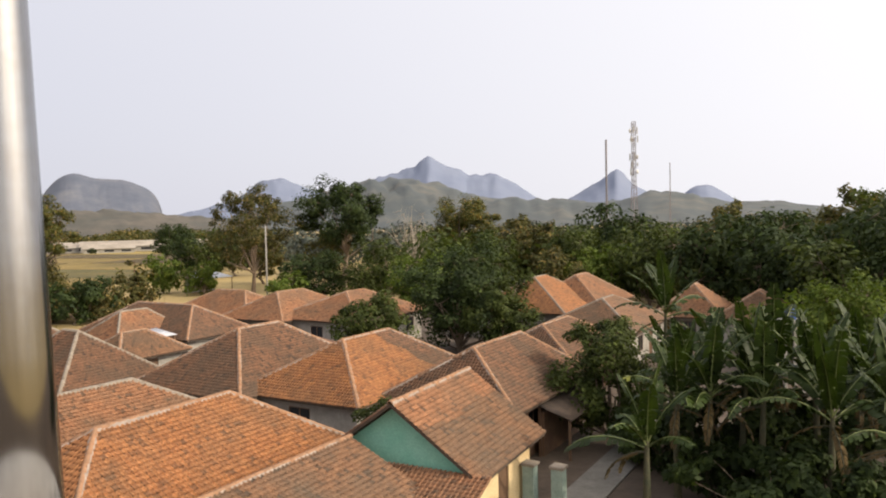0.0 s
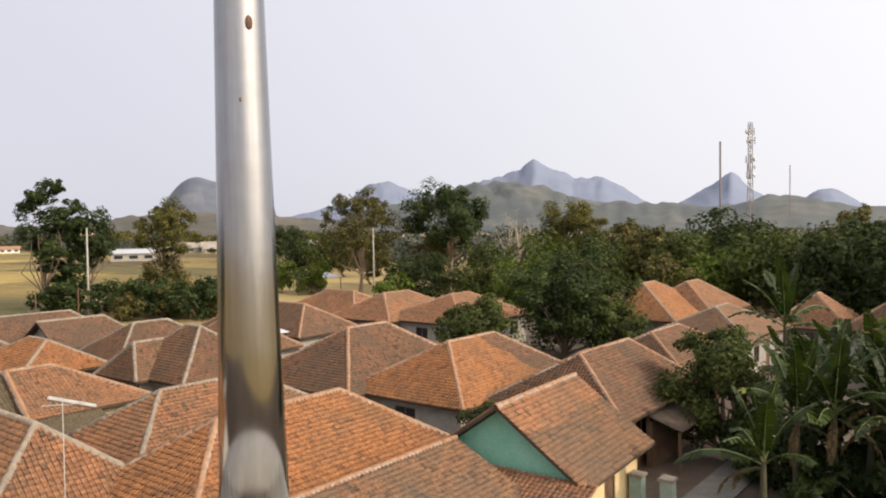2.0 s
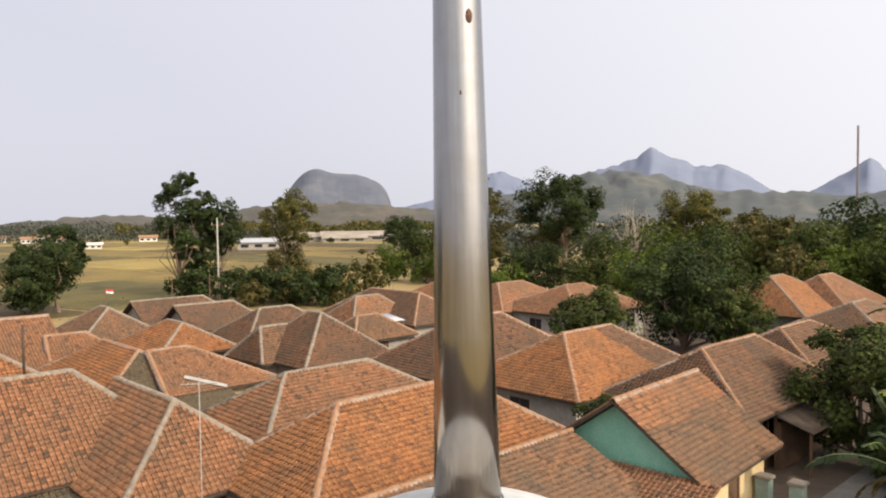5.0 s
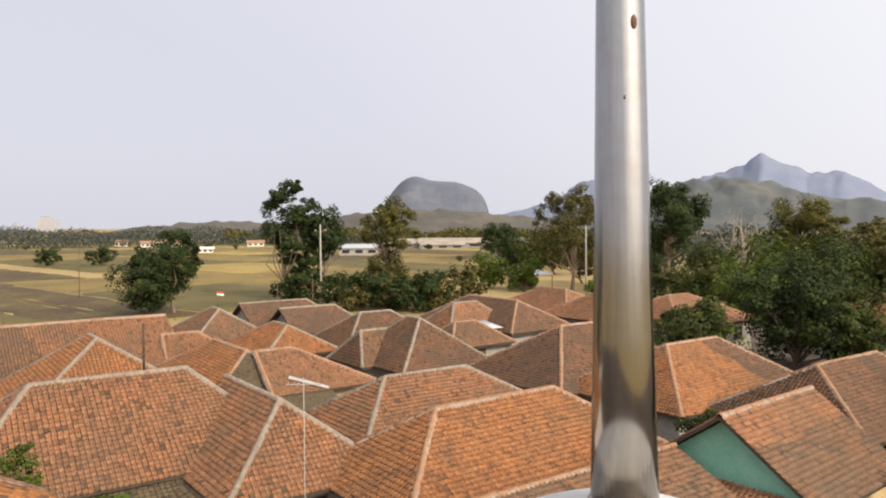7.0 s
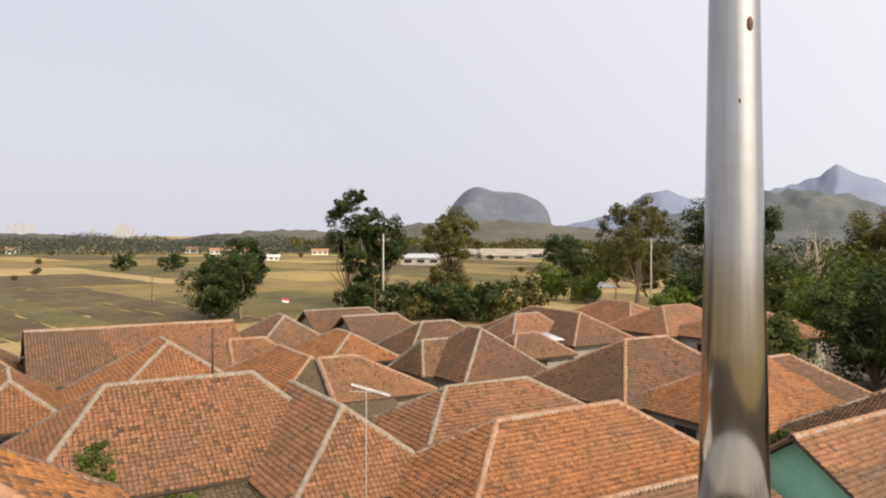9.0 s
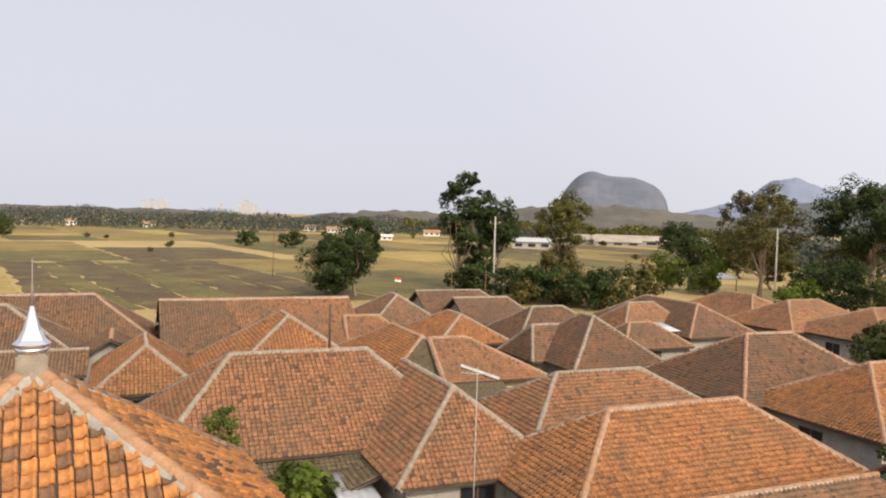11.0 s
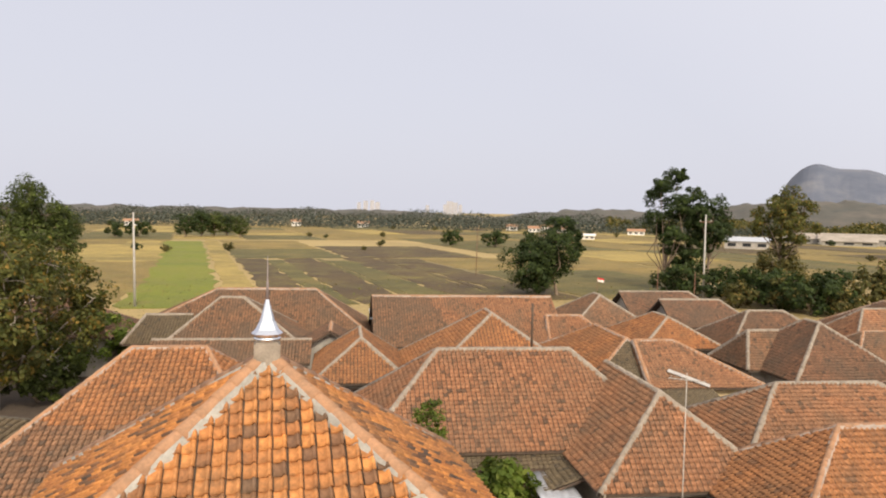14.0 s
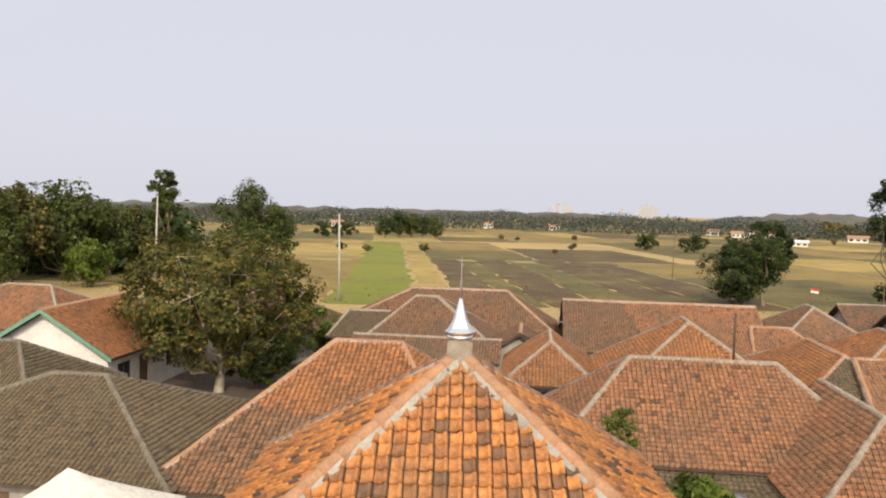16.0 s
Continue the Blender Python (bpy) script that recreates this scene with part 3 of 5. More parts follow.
FIELD = {
    "straw": field_material("field_straw", (0.122, 0.087, 0.021), (0.200, 0.140, 0.034), (0.268, 0.186, 0.048)),
    "olive": field_material("field_olive", (0.052, 0.049, 0.010), (0.086, 0.074, 0.015), (0.150, 0.110, 0.026)),
    "plough": field_material("field_ploughed", (0.042, 0.025, 0.010), (0.072, 0.044, 0.014), (0.110, 0.076, 0.020), 1.0, 0.5),
    "rice": field_material("field_rice", (0.105, 0.128, 0.004), (0.145, 0.165, 0.006), (0.170, 0.165, 0.014), 1.0, 0.2),
    "pale": field_material("field_pale", (0.235, 0.173, 0.046), (0.314, 0.231, 0.062), (0.381, 0.284, 0.081)),
}
FIELD_LABEL = {"straw": "harvested straw-coloured field", "olive": "dry olive-green grass field", "plough": "dark ploughed earth field", "rice": "bright green young rice field", "pale": "pale dry stubble strip"}


erng = random.Random(12)


def field(a0, a1, b0, b1, key, z=0.06, skew=0.0):
    bm = bmesh.new()
    ring = []
    z += erng.uniform(-0.012, 0.012)
    rag = min(0.7, 0.10 * (b1 - b0))
    corners = ((a0, b0), (a1, b0 + skew), (a1, b1 + skew), (a0, b1))
    for k in range(4):
        (pa, pb), (qa, qb) = corners[k], corners[(k + 1) % 4]
        steps = max(2, int(math.hypot(qa - pa, qb - pb) / 3.0))
        for i in range(steps):
            f = i / steps
            ring.append(field_at(pa + (qa - pa) * f + erng.uniform(-rag, rag), pb + (qb - pb) * f + erng.uniform(-rag, rag)))
    va = [bm.verts.new((x, y, z)) for x, y in ring]
    vb = [bm.verts.new((x, y, -0.05)) for x, y in ring]
    bm.faces.new(va[::-1])
    for i in range(len(ring)):
        j = (i + 1) % len(ring)
        bm.faces.new((va[i], va[j], vb[j], vb[i]))
    bmesh.ops.recalc_face_normals(bm, faces=bm.faces)
    return tagged(part("field", bm, FIELD[key]), FIELD_LABEL[key], "field", "fields of the plain", "structure")


frng = random.Random(5)
field(78, 226, -7.0, 2.8, "rice")
field(78, 232, 3.6, 7.2, "pale")
for i_, (b0_, wd_, key_, a1_) in enumerate(((8.0, 5.0, "plough", 150), (13.2, 3.2, "olive", 146), (16.6, 6.4, "plough", 151), (23.2, 0.9, "olive", 149), (24.3, 4.6, "olive", 144), (29.1, 6.0, "plough", 152), (35.3, 1.2, "plough", 148), (36.7, 7.2, "plough", 150))):
    field(78, a1_, b0_, b0_ + wd_, key_)
field(152, 186, 8.0, 30.0, "olive")
field(152, 200, 31.0, 60.0, "plough")
field(78, 118, 45.0, 70.0, "olive")
field(120, 150, 45.0, 80.0, "straw")
field(188, 232, 8.0, 30.0, "straw")
field(78, 140, -16.0, -7.8, "straw")
field(142, 226, -16.0, -7.8, "pale")
field(90, 190, -26.0, -17.0, "plough")
field(192, 250, -26.0, -17.0, "straw")
field(96, 170, -48.0, -27.0, "olive")
b = -110.0
while b < 420.0:
    wd = frng.uniform(12, 34)
    a = 236.0 if -27 < b < 62 else 90.0 + max(0.0, b - 60) * 0.12
    a += frng.uniform(0, 6)
    while a < 430.0:
        ln = frng.uniform(22, 75)
        if not (b < -50 and a < 130):
            field(a, a + ln - 0.8, b, b + wd - 0.8, frng.choice(("straw", "straw", "olive", "olive", "pale", "plough", "straw")), frng.uniform(0.03, 0.09))
        a += ln
    b += wd

# bare yards between the houses, and the lane
# Soil and lane colours are lowered to carry the shade in the yards.
SOIL = plain_material("yard_soil", (0.060, 0.043, 0.031), (0.110, 0.080, 0.056), 0.4, 0.95, 4.0, 0.0, 0.6, 0.05)
LANE = plain_material("lane_concrete", (0.13, 0.12, 0.105), (0.20, 0.185, 0.16), 1.2, 0.9, 9.0)
bm = bmesh.new()
ring = [plan(u, v) for u, v in ((-48, -14), (74, -14), (74, 59), (-48, 59))]
va, vb = [bm.verts.new((x, y, 0.10)) for x, y in ring], [bm.verts.new((x, y, -0.05)) for x, y in ring]
bm.faces.new(va)
for i in range(4):
    bm.faces.new((va[(i + 1) % 4], va[i], vb[i], vb[(i + 1) % 4]))
tagged(part("ground_yard", bm, SOIL), "trodden brown earth of the village yards", "ground", kind="structure")
bm = bmesh.new()
box(bm, 17.0, 40.0, 8.2, 9.7, 0.02, 0.16)
lane = tagged(part("road", bm, LANE), "narrow grey concrete lane beside the cream house", "road", kind="structure")
lane.matrix_basis = pose(0, 0, 0, 0, 0, ANG)


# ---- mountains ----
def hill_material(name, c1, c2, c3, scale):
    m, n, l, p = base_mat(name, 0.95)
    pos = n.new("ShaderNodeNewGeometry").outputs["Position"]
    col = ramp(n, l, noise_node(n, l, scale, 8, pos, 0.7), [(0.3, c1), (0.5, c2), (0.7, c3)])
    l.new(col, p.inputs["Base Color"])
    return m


# Distance haze is mixed into the blue-grey of ranges, dome and foothills.
HILL_FAR = hill_material("mountain_haze_blue", (0.130, 0.155, 0.225), (0.145, 0.170, 0.240), (0.160, 0.185, 0.250), 0.008)
HILL_ROCK = hill_material("granite_dome", (0.066, 0.078, 0.108), (0.088, 0.098, 0.128), (0.135, 0.138, 0.155), 0.012)
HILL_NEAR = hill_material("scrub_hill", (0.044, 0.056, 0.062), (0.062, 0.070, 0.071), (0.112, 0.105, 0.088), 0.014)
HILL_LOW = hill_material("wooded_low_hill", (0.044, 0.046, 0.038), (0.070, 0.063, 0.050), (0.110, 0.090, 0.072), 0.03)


def hill(label, az0, az1, dist, peaks, depth, material, rough=0.06, seed=0, foot=0.0, relief=0.03):
    """A range seen from the tower: peaks are (bearing, height in degrees over the horizon, half width in degrees, sharpness)."""
    nx, ny = 160, 22
    verts, quads = [], []
    for j in range(ny + 1):
        s = j / ny
        for i in range(nx + 1):
            az = az0 + (az1 - az0) * i / nx
            prof = 0.0
            for pa, pe, pw, sh in peaks:
                q = abs(az - pa) / pw
                prof = prof + pe * (math.exp(-(q ** sh) * 0.9) if sh != 9 else max(0.0, 1 - q ** 4) ** 0.8)
            nz = noise.fractal(Vector((az * 0.9 + seed * 7.3, s * 3.0, seed)), 0.9, 2.1, 6)
            edge = min(1.0, 6 * i / nx, 6 * (nx - i) / nx)
            height = dist * math.tan(radians(max(0.0, prof * (1 + rough * nz) + foot + rough * 1.2 * nz * (prof > 0.05)))) * edge + 10 * edge
            front = math.sin(math.pi / 2 * min(1.0, s * 1.25)) ** 1.3 if s < 0.8 else math.cos((s - 0.8) / 0.2 * math.pi / 2)
            side = relief * noise.fractal(Vector((az * 1.7, s * 5, seed + 3)), 0.9, 2.1, 5) * math.sin(math.pi * min(1, s / 0.8)) if s < 0.8 else 0
            d = dist - depth * (0.8 - s) if s < 0.8 else dist + depth * (s - 0.8)
            verts.append((-math.sin(radians(az)) * d, math.cos(radians(az)) * d, height * max(0.0, front + side) - 3))
    for j in range(ny):
        for i in range(nx):
            k = j * (nx + 1) + i
            quads.append((k, k + nx + 1, k + nx + 2, k + 1))
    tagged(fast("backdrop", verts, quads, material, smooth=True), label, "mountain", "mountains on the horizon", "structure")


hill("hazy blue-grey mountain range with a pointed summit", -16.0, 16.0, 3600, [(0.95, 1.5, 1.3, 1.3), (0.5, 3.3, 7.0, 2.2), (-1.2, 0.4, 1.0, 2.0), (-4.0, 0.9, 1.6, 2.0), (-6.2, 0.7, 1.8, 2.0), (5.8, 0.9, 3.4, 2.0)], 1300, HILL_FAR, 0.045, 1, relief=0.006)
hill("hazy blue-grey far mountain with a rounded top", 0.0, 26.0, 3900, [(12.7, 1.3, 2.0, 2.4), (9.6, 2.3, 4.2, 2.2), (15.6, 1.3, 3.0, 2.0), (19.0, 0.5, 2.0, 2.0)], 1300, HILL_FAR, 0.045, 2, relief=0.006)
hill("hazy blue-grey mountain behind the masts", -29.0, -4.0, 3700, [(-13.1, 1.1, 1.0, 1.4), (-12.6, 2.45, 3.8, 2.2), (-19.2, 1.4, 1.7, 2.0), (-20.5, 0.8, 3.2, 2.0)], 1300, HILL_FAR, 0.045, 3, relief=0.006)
hill("bare granite dome mountain with steep sides", 18.4, 30.6, 1900, [(24.6, 3.4, 4.2, 9), (20.4, 0.8, 0.9, 2.0), (26.3, 0.45, 1.1, 2.0)], 420, HILL_ROCK, 0.015, 4, relief=0.012)
hill("scrubby green and tan foothills", -38.0, 22.0, 1500, [(2.0, 2.0, 4.0, 2.4), (7.0, 2.0, 4.2, 2.0), (14.0, 1.2, 3.6, 2.0), (-4.5, 1.2, 5.0, 2.0), (-10.5, 0.75, 4.0, 2.0), (-16.6, 1.5, 3.2, 2.6), (-23.2, 0.75, 3.6, 2.0)], 800, HILL_NEAR, 0.10, 5, 0.25, relief=0.09)
hill("low brown wooded rise at the edge of the plain", 10.0, 54.0, 900, [(41.6, 0.50, 4.0, 2.0), (36.0, 0.25, 5.0, 2.0), (29.0, 1.0, 4.6, 2.2), (22.6, 1.15, 4.6, 2.2), (15.0, 0.6, 4.0, 2.0)], 330, HILL_LOW, 0.12, 6, -0.05)

hill("low hazy wooded line along the horizon", 46.0, 106.0, 1300, [(58.0, 0.10, 10.0, 2.0), (74.0, 0.06, 7.0, 2.0), (88.0, 0.14, 12.0, 2.0)], 300, HILL_LOW, 0.12, 7, 0.02)


# ---- the village ----
TL_ = "tiled village house with "
house("low house under a clean orange hipped clay tile roof", "u", 13.0, 18.0, 18.8, 4.35, 2.5, 2.75, 2.8, 2.75, "orange", near=280, seed=1)
house(TL_ + "a rose-brown hipped roof and pale ridges", "u", 14.5, 18.3, 24.2, 4.25, 2.6, 2.6, 2.4, 2.8, "rose", cap=MORTAR, near=150, seed=2)
wing = house(TL_ + "a hipped wing and pale mortared ridges", "v", 22.2, 27.0, 9.4, 4.5, 2.6, 2.4, 2.2, 0.0, "rose", cap=MORTAR, near=200, seed=3)
k_house = house("long house with a weathered pinkish hipped tile roof", "u", 3.0, 7.9, 26.9, 5.0, 2.7, 3.5, 2.6, 2.6, "rose", cap=MORTAR, near=200, seed=4)
house(TL_ + "a tall hipped orange roof and pale hips", "v", 34.9, 36.5, 6.6, 5.2, 2.6, 3.9, 3.9, 3.0, "orange", cap=MORTAR, seed=5)
house("long barn with a straight gabled tile roof", "u", 1.4, 12.7, 46.4, 4.7, 2.5, 3.9, 0.0, 0.0, "worn", wall=PLASTER_GREY, gable=WOOD, seed=6, split=(-2.4, "rose"))
house("low extension under a faded tile roof", "u", 11.9, 14.0, 44.3, 3.8, 2.5, 2.0, 0.3, 1.5, "rose", seed=7)
house(TL_ + "a brown hipped roof with pale hips", "v", 51.8, 53.2, 17.9, 4.2, 2.6, 2.4, 2.3, 2.3, "worn", cap=MORTAR, seed=8)
house("gabled house with dark boarded gable", "u", 21.0, 26.7, 56.2, 4.0, 2.6, 2.4, 0.0, 1.5, "brown", gable=PLASTER_GREY, cap=MORTAR, seed=9)
house("gabled house with a blue-grey boarded gable", "u", 22.0, 26.5, 51.0, 4.0, 2.6, 2.3, 0.0, 1.5, "brown", gable=PLASTER_GREY, cap=MORTAR, seed=10)
house(TL_ + "a short orange hipped roof", "v", 42.9, 45.0, 19.0, 3.9, 2.6, 2.2, 2.0, 2.0, "orange", cap=MORTAR, seed=11)
house(TL_ + "an orange roof hipped to the lane", "v", 34.7, 39.1, 13.2, 4.02, 2.6, 2.4, 2.4, 2.2, "orange", tone_end="grey", seed=12)
h_faded = house("house under a faded hipped roof with dark lower tiles", "u", 13.4, 15.3, 34.2, 4.02, 2.6, 2.6, 0.3, 2.9, "rose", wall=PLASTER_CREAM, seed=13)
house(TL_ + "a grey-brown hipped roof", "u", 24.5, 26.8, 43.5, 4.2, 2.6, 2.4, 2.2, 2.2, "brown", cap=MORTAR, seed=14)
house("small annex under a brown tile roof", "u", 20.9, 22.6, 37.2, 4.0, 2.6, 1.7, 0.9, 1.0, "worn", cap=MORTAR, seed=15)
house("house under a dark mottled brown hipped tile roof", "v", 35.2, 36.4, 23.6, 4.7, 2.6, 2.7, 2.6, 2.2, "brown", cap=MORTAR, seed=16)
house("house under a broad dark brown hipped tile roof", "u", 27.0, 29.8, 27.4, 4.8, 2.6, 3.4, 3.4, 3.0, "brown", seed=17)
house("house with a two-toned orange and brown hipped roof", "u", 28.0, 31.8, 21.7, 4.45, 2.6, 3.2, 3.3, 2.5, "orange", tone_end="orange", seed=18, split=(0.2, "brown"))
# Dark wood walls here stand in for the shaded porch under the eaves.
house("house under a grey-brown hipped tile roof", "u", 29.0, 34.0, 15.3, 4.35, 2.6, 3.0, 2.5, 1.3, "brown", wall=WOOD, seed=19)
g_house = house("house with a mint green gable, cream walls and worn tiles", "u", 18.7, 24.5, 12.95, 4.45, 2.62, 2.6, 0.0, 0.0, "rose", wall=PLASTER_CREAM, gable=PLASTER_GREEN, near=250, seed=20, turn=3.5, low=(0.62, "worn"))
house("low annex with a grey-brown tiled roof beside the green gable", "u", 10.0, 18.3, 14.0, 3.4, 2.0, 3.0, 1.5, 0.0, "worn", wall=PLASTER_CREAM, near=200, seed=21)
house("large house under an orange roof with dark lower tiles", "u", -6.8, -4.6, 24.2, 5.6, 2.6, 5.2, 3.6, 3.0, "orange", near=250, seed=22, low=(0.5, "worn"))
o_house = house("house under a brown hipped roof with white ridges", "u", -7.3, -6.0, 44.5, 4.8, 2.7, 2.8, 2.5, 3.2, "worn", cap=MORTAR, seed=23)
house("long house under a faded brown hipped roof by the fields", "u", -8.3, -2.1, 49.7, 4.75, 2.6, 3.3, 4.5, 3.1, "worn", seed=24)
house("small house under a bright orange hipped roof", "v", 35.3, 38.5, 0.5, 4.0, 2.6, 1.9, 1.8, 1.5, "orange", cap=MORTAR, seed=25)
house("small shed under old brown tiles", "v", 39.5, 43.0, -1.0, 3.6, 2.6, 1.7, 0.0, 0.0, "brown", wall=PLASTER_GREY, seed=26)
house("house under a dull grey hipped tile roof", "u", -15.7, -13.9, 22.6, 4.4, 2.6, 4.0, 5.0, 4.0, "grey", cap=MORTAR_GREY, near=150, seed=27)
house("house under a dark grey tile roof", "u", -26.0, -20.4, 27.3, 4.4, 2.7, 2.8, 2.0, 2.4, "grey", cap=MORTAR_GREY, seed=28)
gw_house = house("house with a white gable and green verge boards under orange tiles", "v", 33.4, 41.0, -23.8, 4.7, 2.7, 3.3, 0.0, 2.0, "orange", wall=PLASTER_WHITE, seed=29)
house("house under a wide pale orange hipped roof", "u", -33.5, -30.5, 44.0, 4.6, 2.6, 3.5, 3.0, 3.0, "rose", cap=MORTAR, seed=30)
house("old shed under a brown tile roof among trees", "u", -19.0, -16.5, 48.0, 4.2, 2.6, 2.8, 2.5, 2.8, "brown", seed=31)
house("house under a faded orange hipped roof by the field edge", "v", 46.8, 50.0, 47.0, 4.3, 2.6, 3.0, 3.0, 3.0, "rose", seed=32)
house("long house under old grey-brown tiles", "v", 42.2, 48.0, 37.2, 4.3, 2.6, 2.8, 2.6, 2.6, "brown", seed=33)
house("house under an orange hipped roof near the tall pole", "u", 46.8, 50.0, 43.0, 4.3, 2.6, 3.2, 3.0, 3.0, "rose", seed=34)
house("house under a faded rose tile roof behind trees", "u", 49.0, 51.4, 37.5, 4.3, 2.6, 4.0, 4.0, 3.0, "rose", seed=35)
house("house under a low pinkish hipped roof", "u", 33.0, 35.1, 44.5, 4.2, 2.6, 2.0, 1.8, 1.8, "rose", cap=MORTAR, seed=36)
house("small annex under weathered tiles", "u", 29.1, 30.8, 39.2, 3.6, 2.5, 1.7, 1.5, 1.5, "worn", seed=37)
house("house under a steep orange tile roof near the woods", "u", 60.0, 62.5, 25.6, 4.9, 2.6, 4.2, 4.2, 3.5, "orange", cap=MORTAR, seed=38)
house("house under a rose tile roof at the woods", "u", 64.5, 67.5, 23.5, 4.8, 2.6, 3.2, 3.0, 3.0, "rose", seed=39)
house("house under a greyish tile roof with pale hips", "u", 51.5, 54.0, 16.8, 4.2, 2.6, 3.2, 3.6, 3.0, "worn", cap=MORTAR, seed=40)
# Its dark wood walls likewise carry the shade of the openings below the roof.
house("low house under brown tiles beside the banana grove", "u", 39.0, 43.0, 16.2, 4.0, 2.6, 2.6, 2.4, 2.4, "brown", wall=WOOD, seed=41)
house("small house under a rose hipped roof among banana plants", "u", 60.5, 61.5, 12.3, 4.6, 2.6, 2.4, 2.4, 2.4, "rose", seed=42)
house("small house under a brown pyramid roof by the blue tank", "u", 60.0, 60.6, 7.5, 4.3, 2.6, 2.6, 2.6, 2.6, "worn", seed=43)
# prayer hall with a pyramid roof
prayer = house("prayer hall with a bright orange pyramid tile roof and cement hips", "u", -1.55, -1.49, 11.5, 7.77, 5.07, 3.7, 3.7, 3.7, "bright", cap=CONCRETE, near=300, seed=50, own_caps=True, drop=0.0, wall=PLASTER_WHITE, turn=6.0, ts=1.19)


# skirts and small roofs under eaves
lean_to(k_house, "porch_roof", -4.5, 1.2, -4.3, -3.35, 2.05, 2.45, "grey", 5)
house("low front range with a straight white ridge and worn tiles", "u", -9.9, -1.95, 39.4, 3.22, 2.5, 1.6, 0.0, 0.0, "worn", cap=MORTAR, seed=51)
house("lower side range with a white ridge under grey tiles", "u", -11.6, -9.0, 45.2, 3.7, 2.6, 2.2, 0.6, 0.0, "grey", cap=MORTAR, seed=52)
lean_to(h_faded, "porch_roof", -2.4, 1.6, -4.9, -2.8, 1.75, 2.36, "grey", 10)
lean_to(wing, "porch_roof", -3.4, -0.2, 4.0, 2.68, 1.75, 2.22, "grey", 9)

lean_to(g_house, "porch_roof", -3.2, 0.9, 4.9, 2.75, 1.85, 2.55, "rose", 8, spin=90.0)

def verge_board(thing, x, w, he, hr, side):
    """A painted board along one slope of a gable."""
    bm = bmesh.new()
    low, top = Vector((x, side * w, he)), Vector((x, 0, hr))
    ring = [low + Vector((0, 0, 0.05)), top + Vector((0, 0, 0.05)), top - Vector((0, 0, 0.16)), low - Vector((0, 0, 0.16))]
    va, vb = [bm.verts.new(c - Vector((0.05, 0, 0))) for c in ring], [bm.verts.new(c - Vector((0.005, 0, 0))) for c in ring]
    bm.faces.new(va)
    bm.faces.new(vb[::-1])
    for i in range(4):
        bm.faces.new((va[(i + 1) % 4], va[i], vb[i], vb[(i + 1) % 4]))
    bmesh.ops.recalc_face_normals(bm, faces=bm.faces)
    part("verge_board", bm, GREEN_PAINT, thing, "green painted board")


verge_board(gw_house, -3.8, 3.65, 2.49, 4.7, -1)
verge_board(gw_house, -3.8, 3.65, 2.49, 4.7, 1)

# ---- trees ----
def leaves(points, rng, size, squash=0.6, out=None):
    """Pointed, slightly folded leaves at the given places; where out is given their faces turn that way, more or less."""
    k = len(points)
    d = rng.normal(0, 1, (k, 3)); d[:, 2] *= squash
    if out is None:
        o = rng.normal(0, 1, (k, 3)); o[:, 2] += 0.8
    else:
        o = out + rng.normal(0, 0.42, (k, 3)); o[:, 2] += 0.25
        o /= np.linalg.norm(o, axis=1)[:, None]
        d[:, 2] -= 0.35
        d -= o * np.sum(d * o, axis=1)[:, None]
    d /= np.linalg.norm(d, axis=1)[:, None]
    s = np.cross(d, o); s /= np.linalg.norm(s, axis=1)[:, None]
    nrm = np.cross(s, d)
    ln = (size * rng.uniform(0.6, 1.4, k))[:, None]
    wd = ln * 0.36
    tip, base = points + d * ln, points - d * ln * 0.2
    l, r = points + d * ln * 0.3 + s * wd + nrm * ln * 0.10, points + d * ln * 0.3 - s * wd + nrm * ln * 0.10
    verts = np.stack([base, r, tip, l], 1).reshape(-1, 3)
    return verts, np.arange(k * 4).reshape(-1, 4)


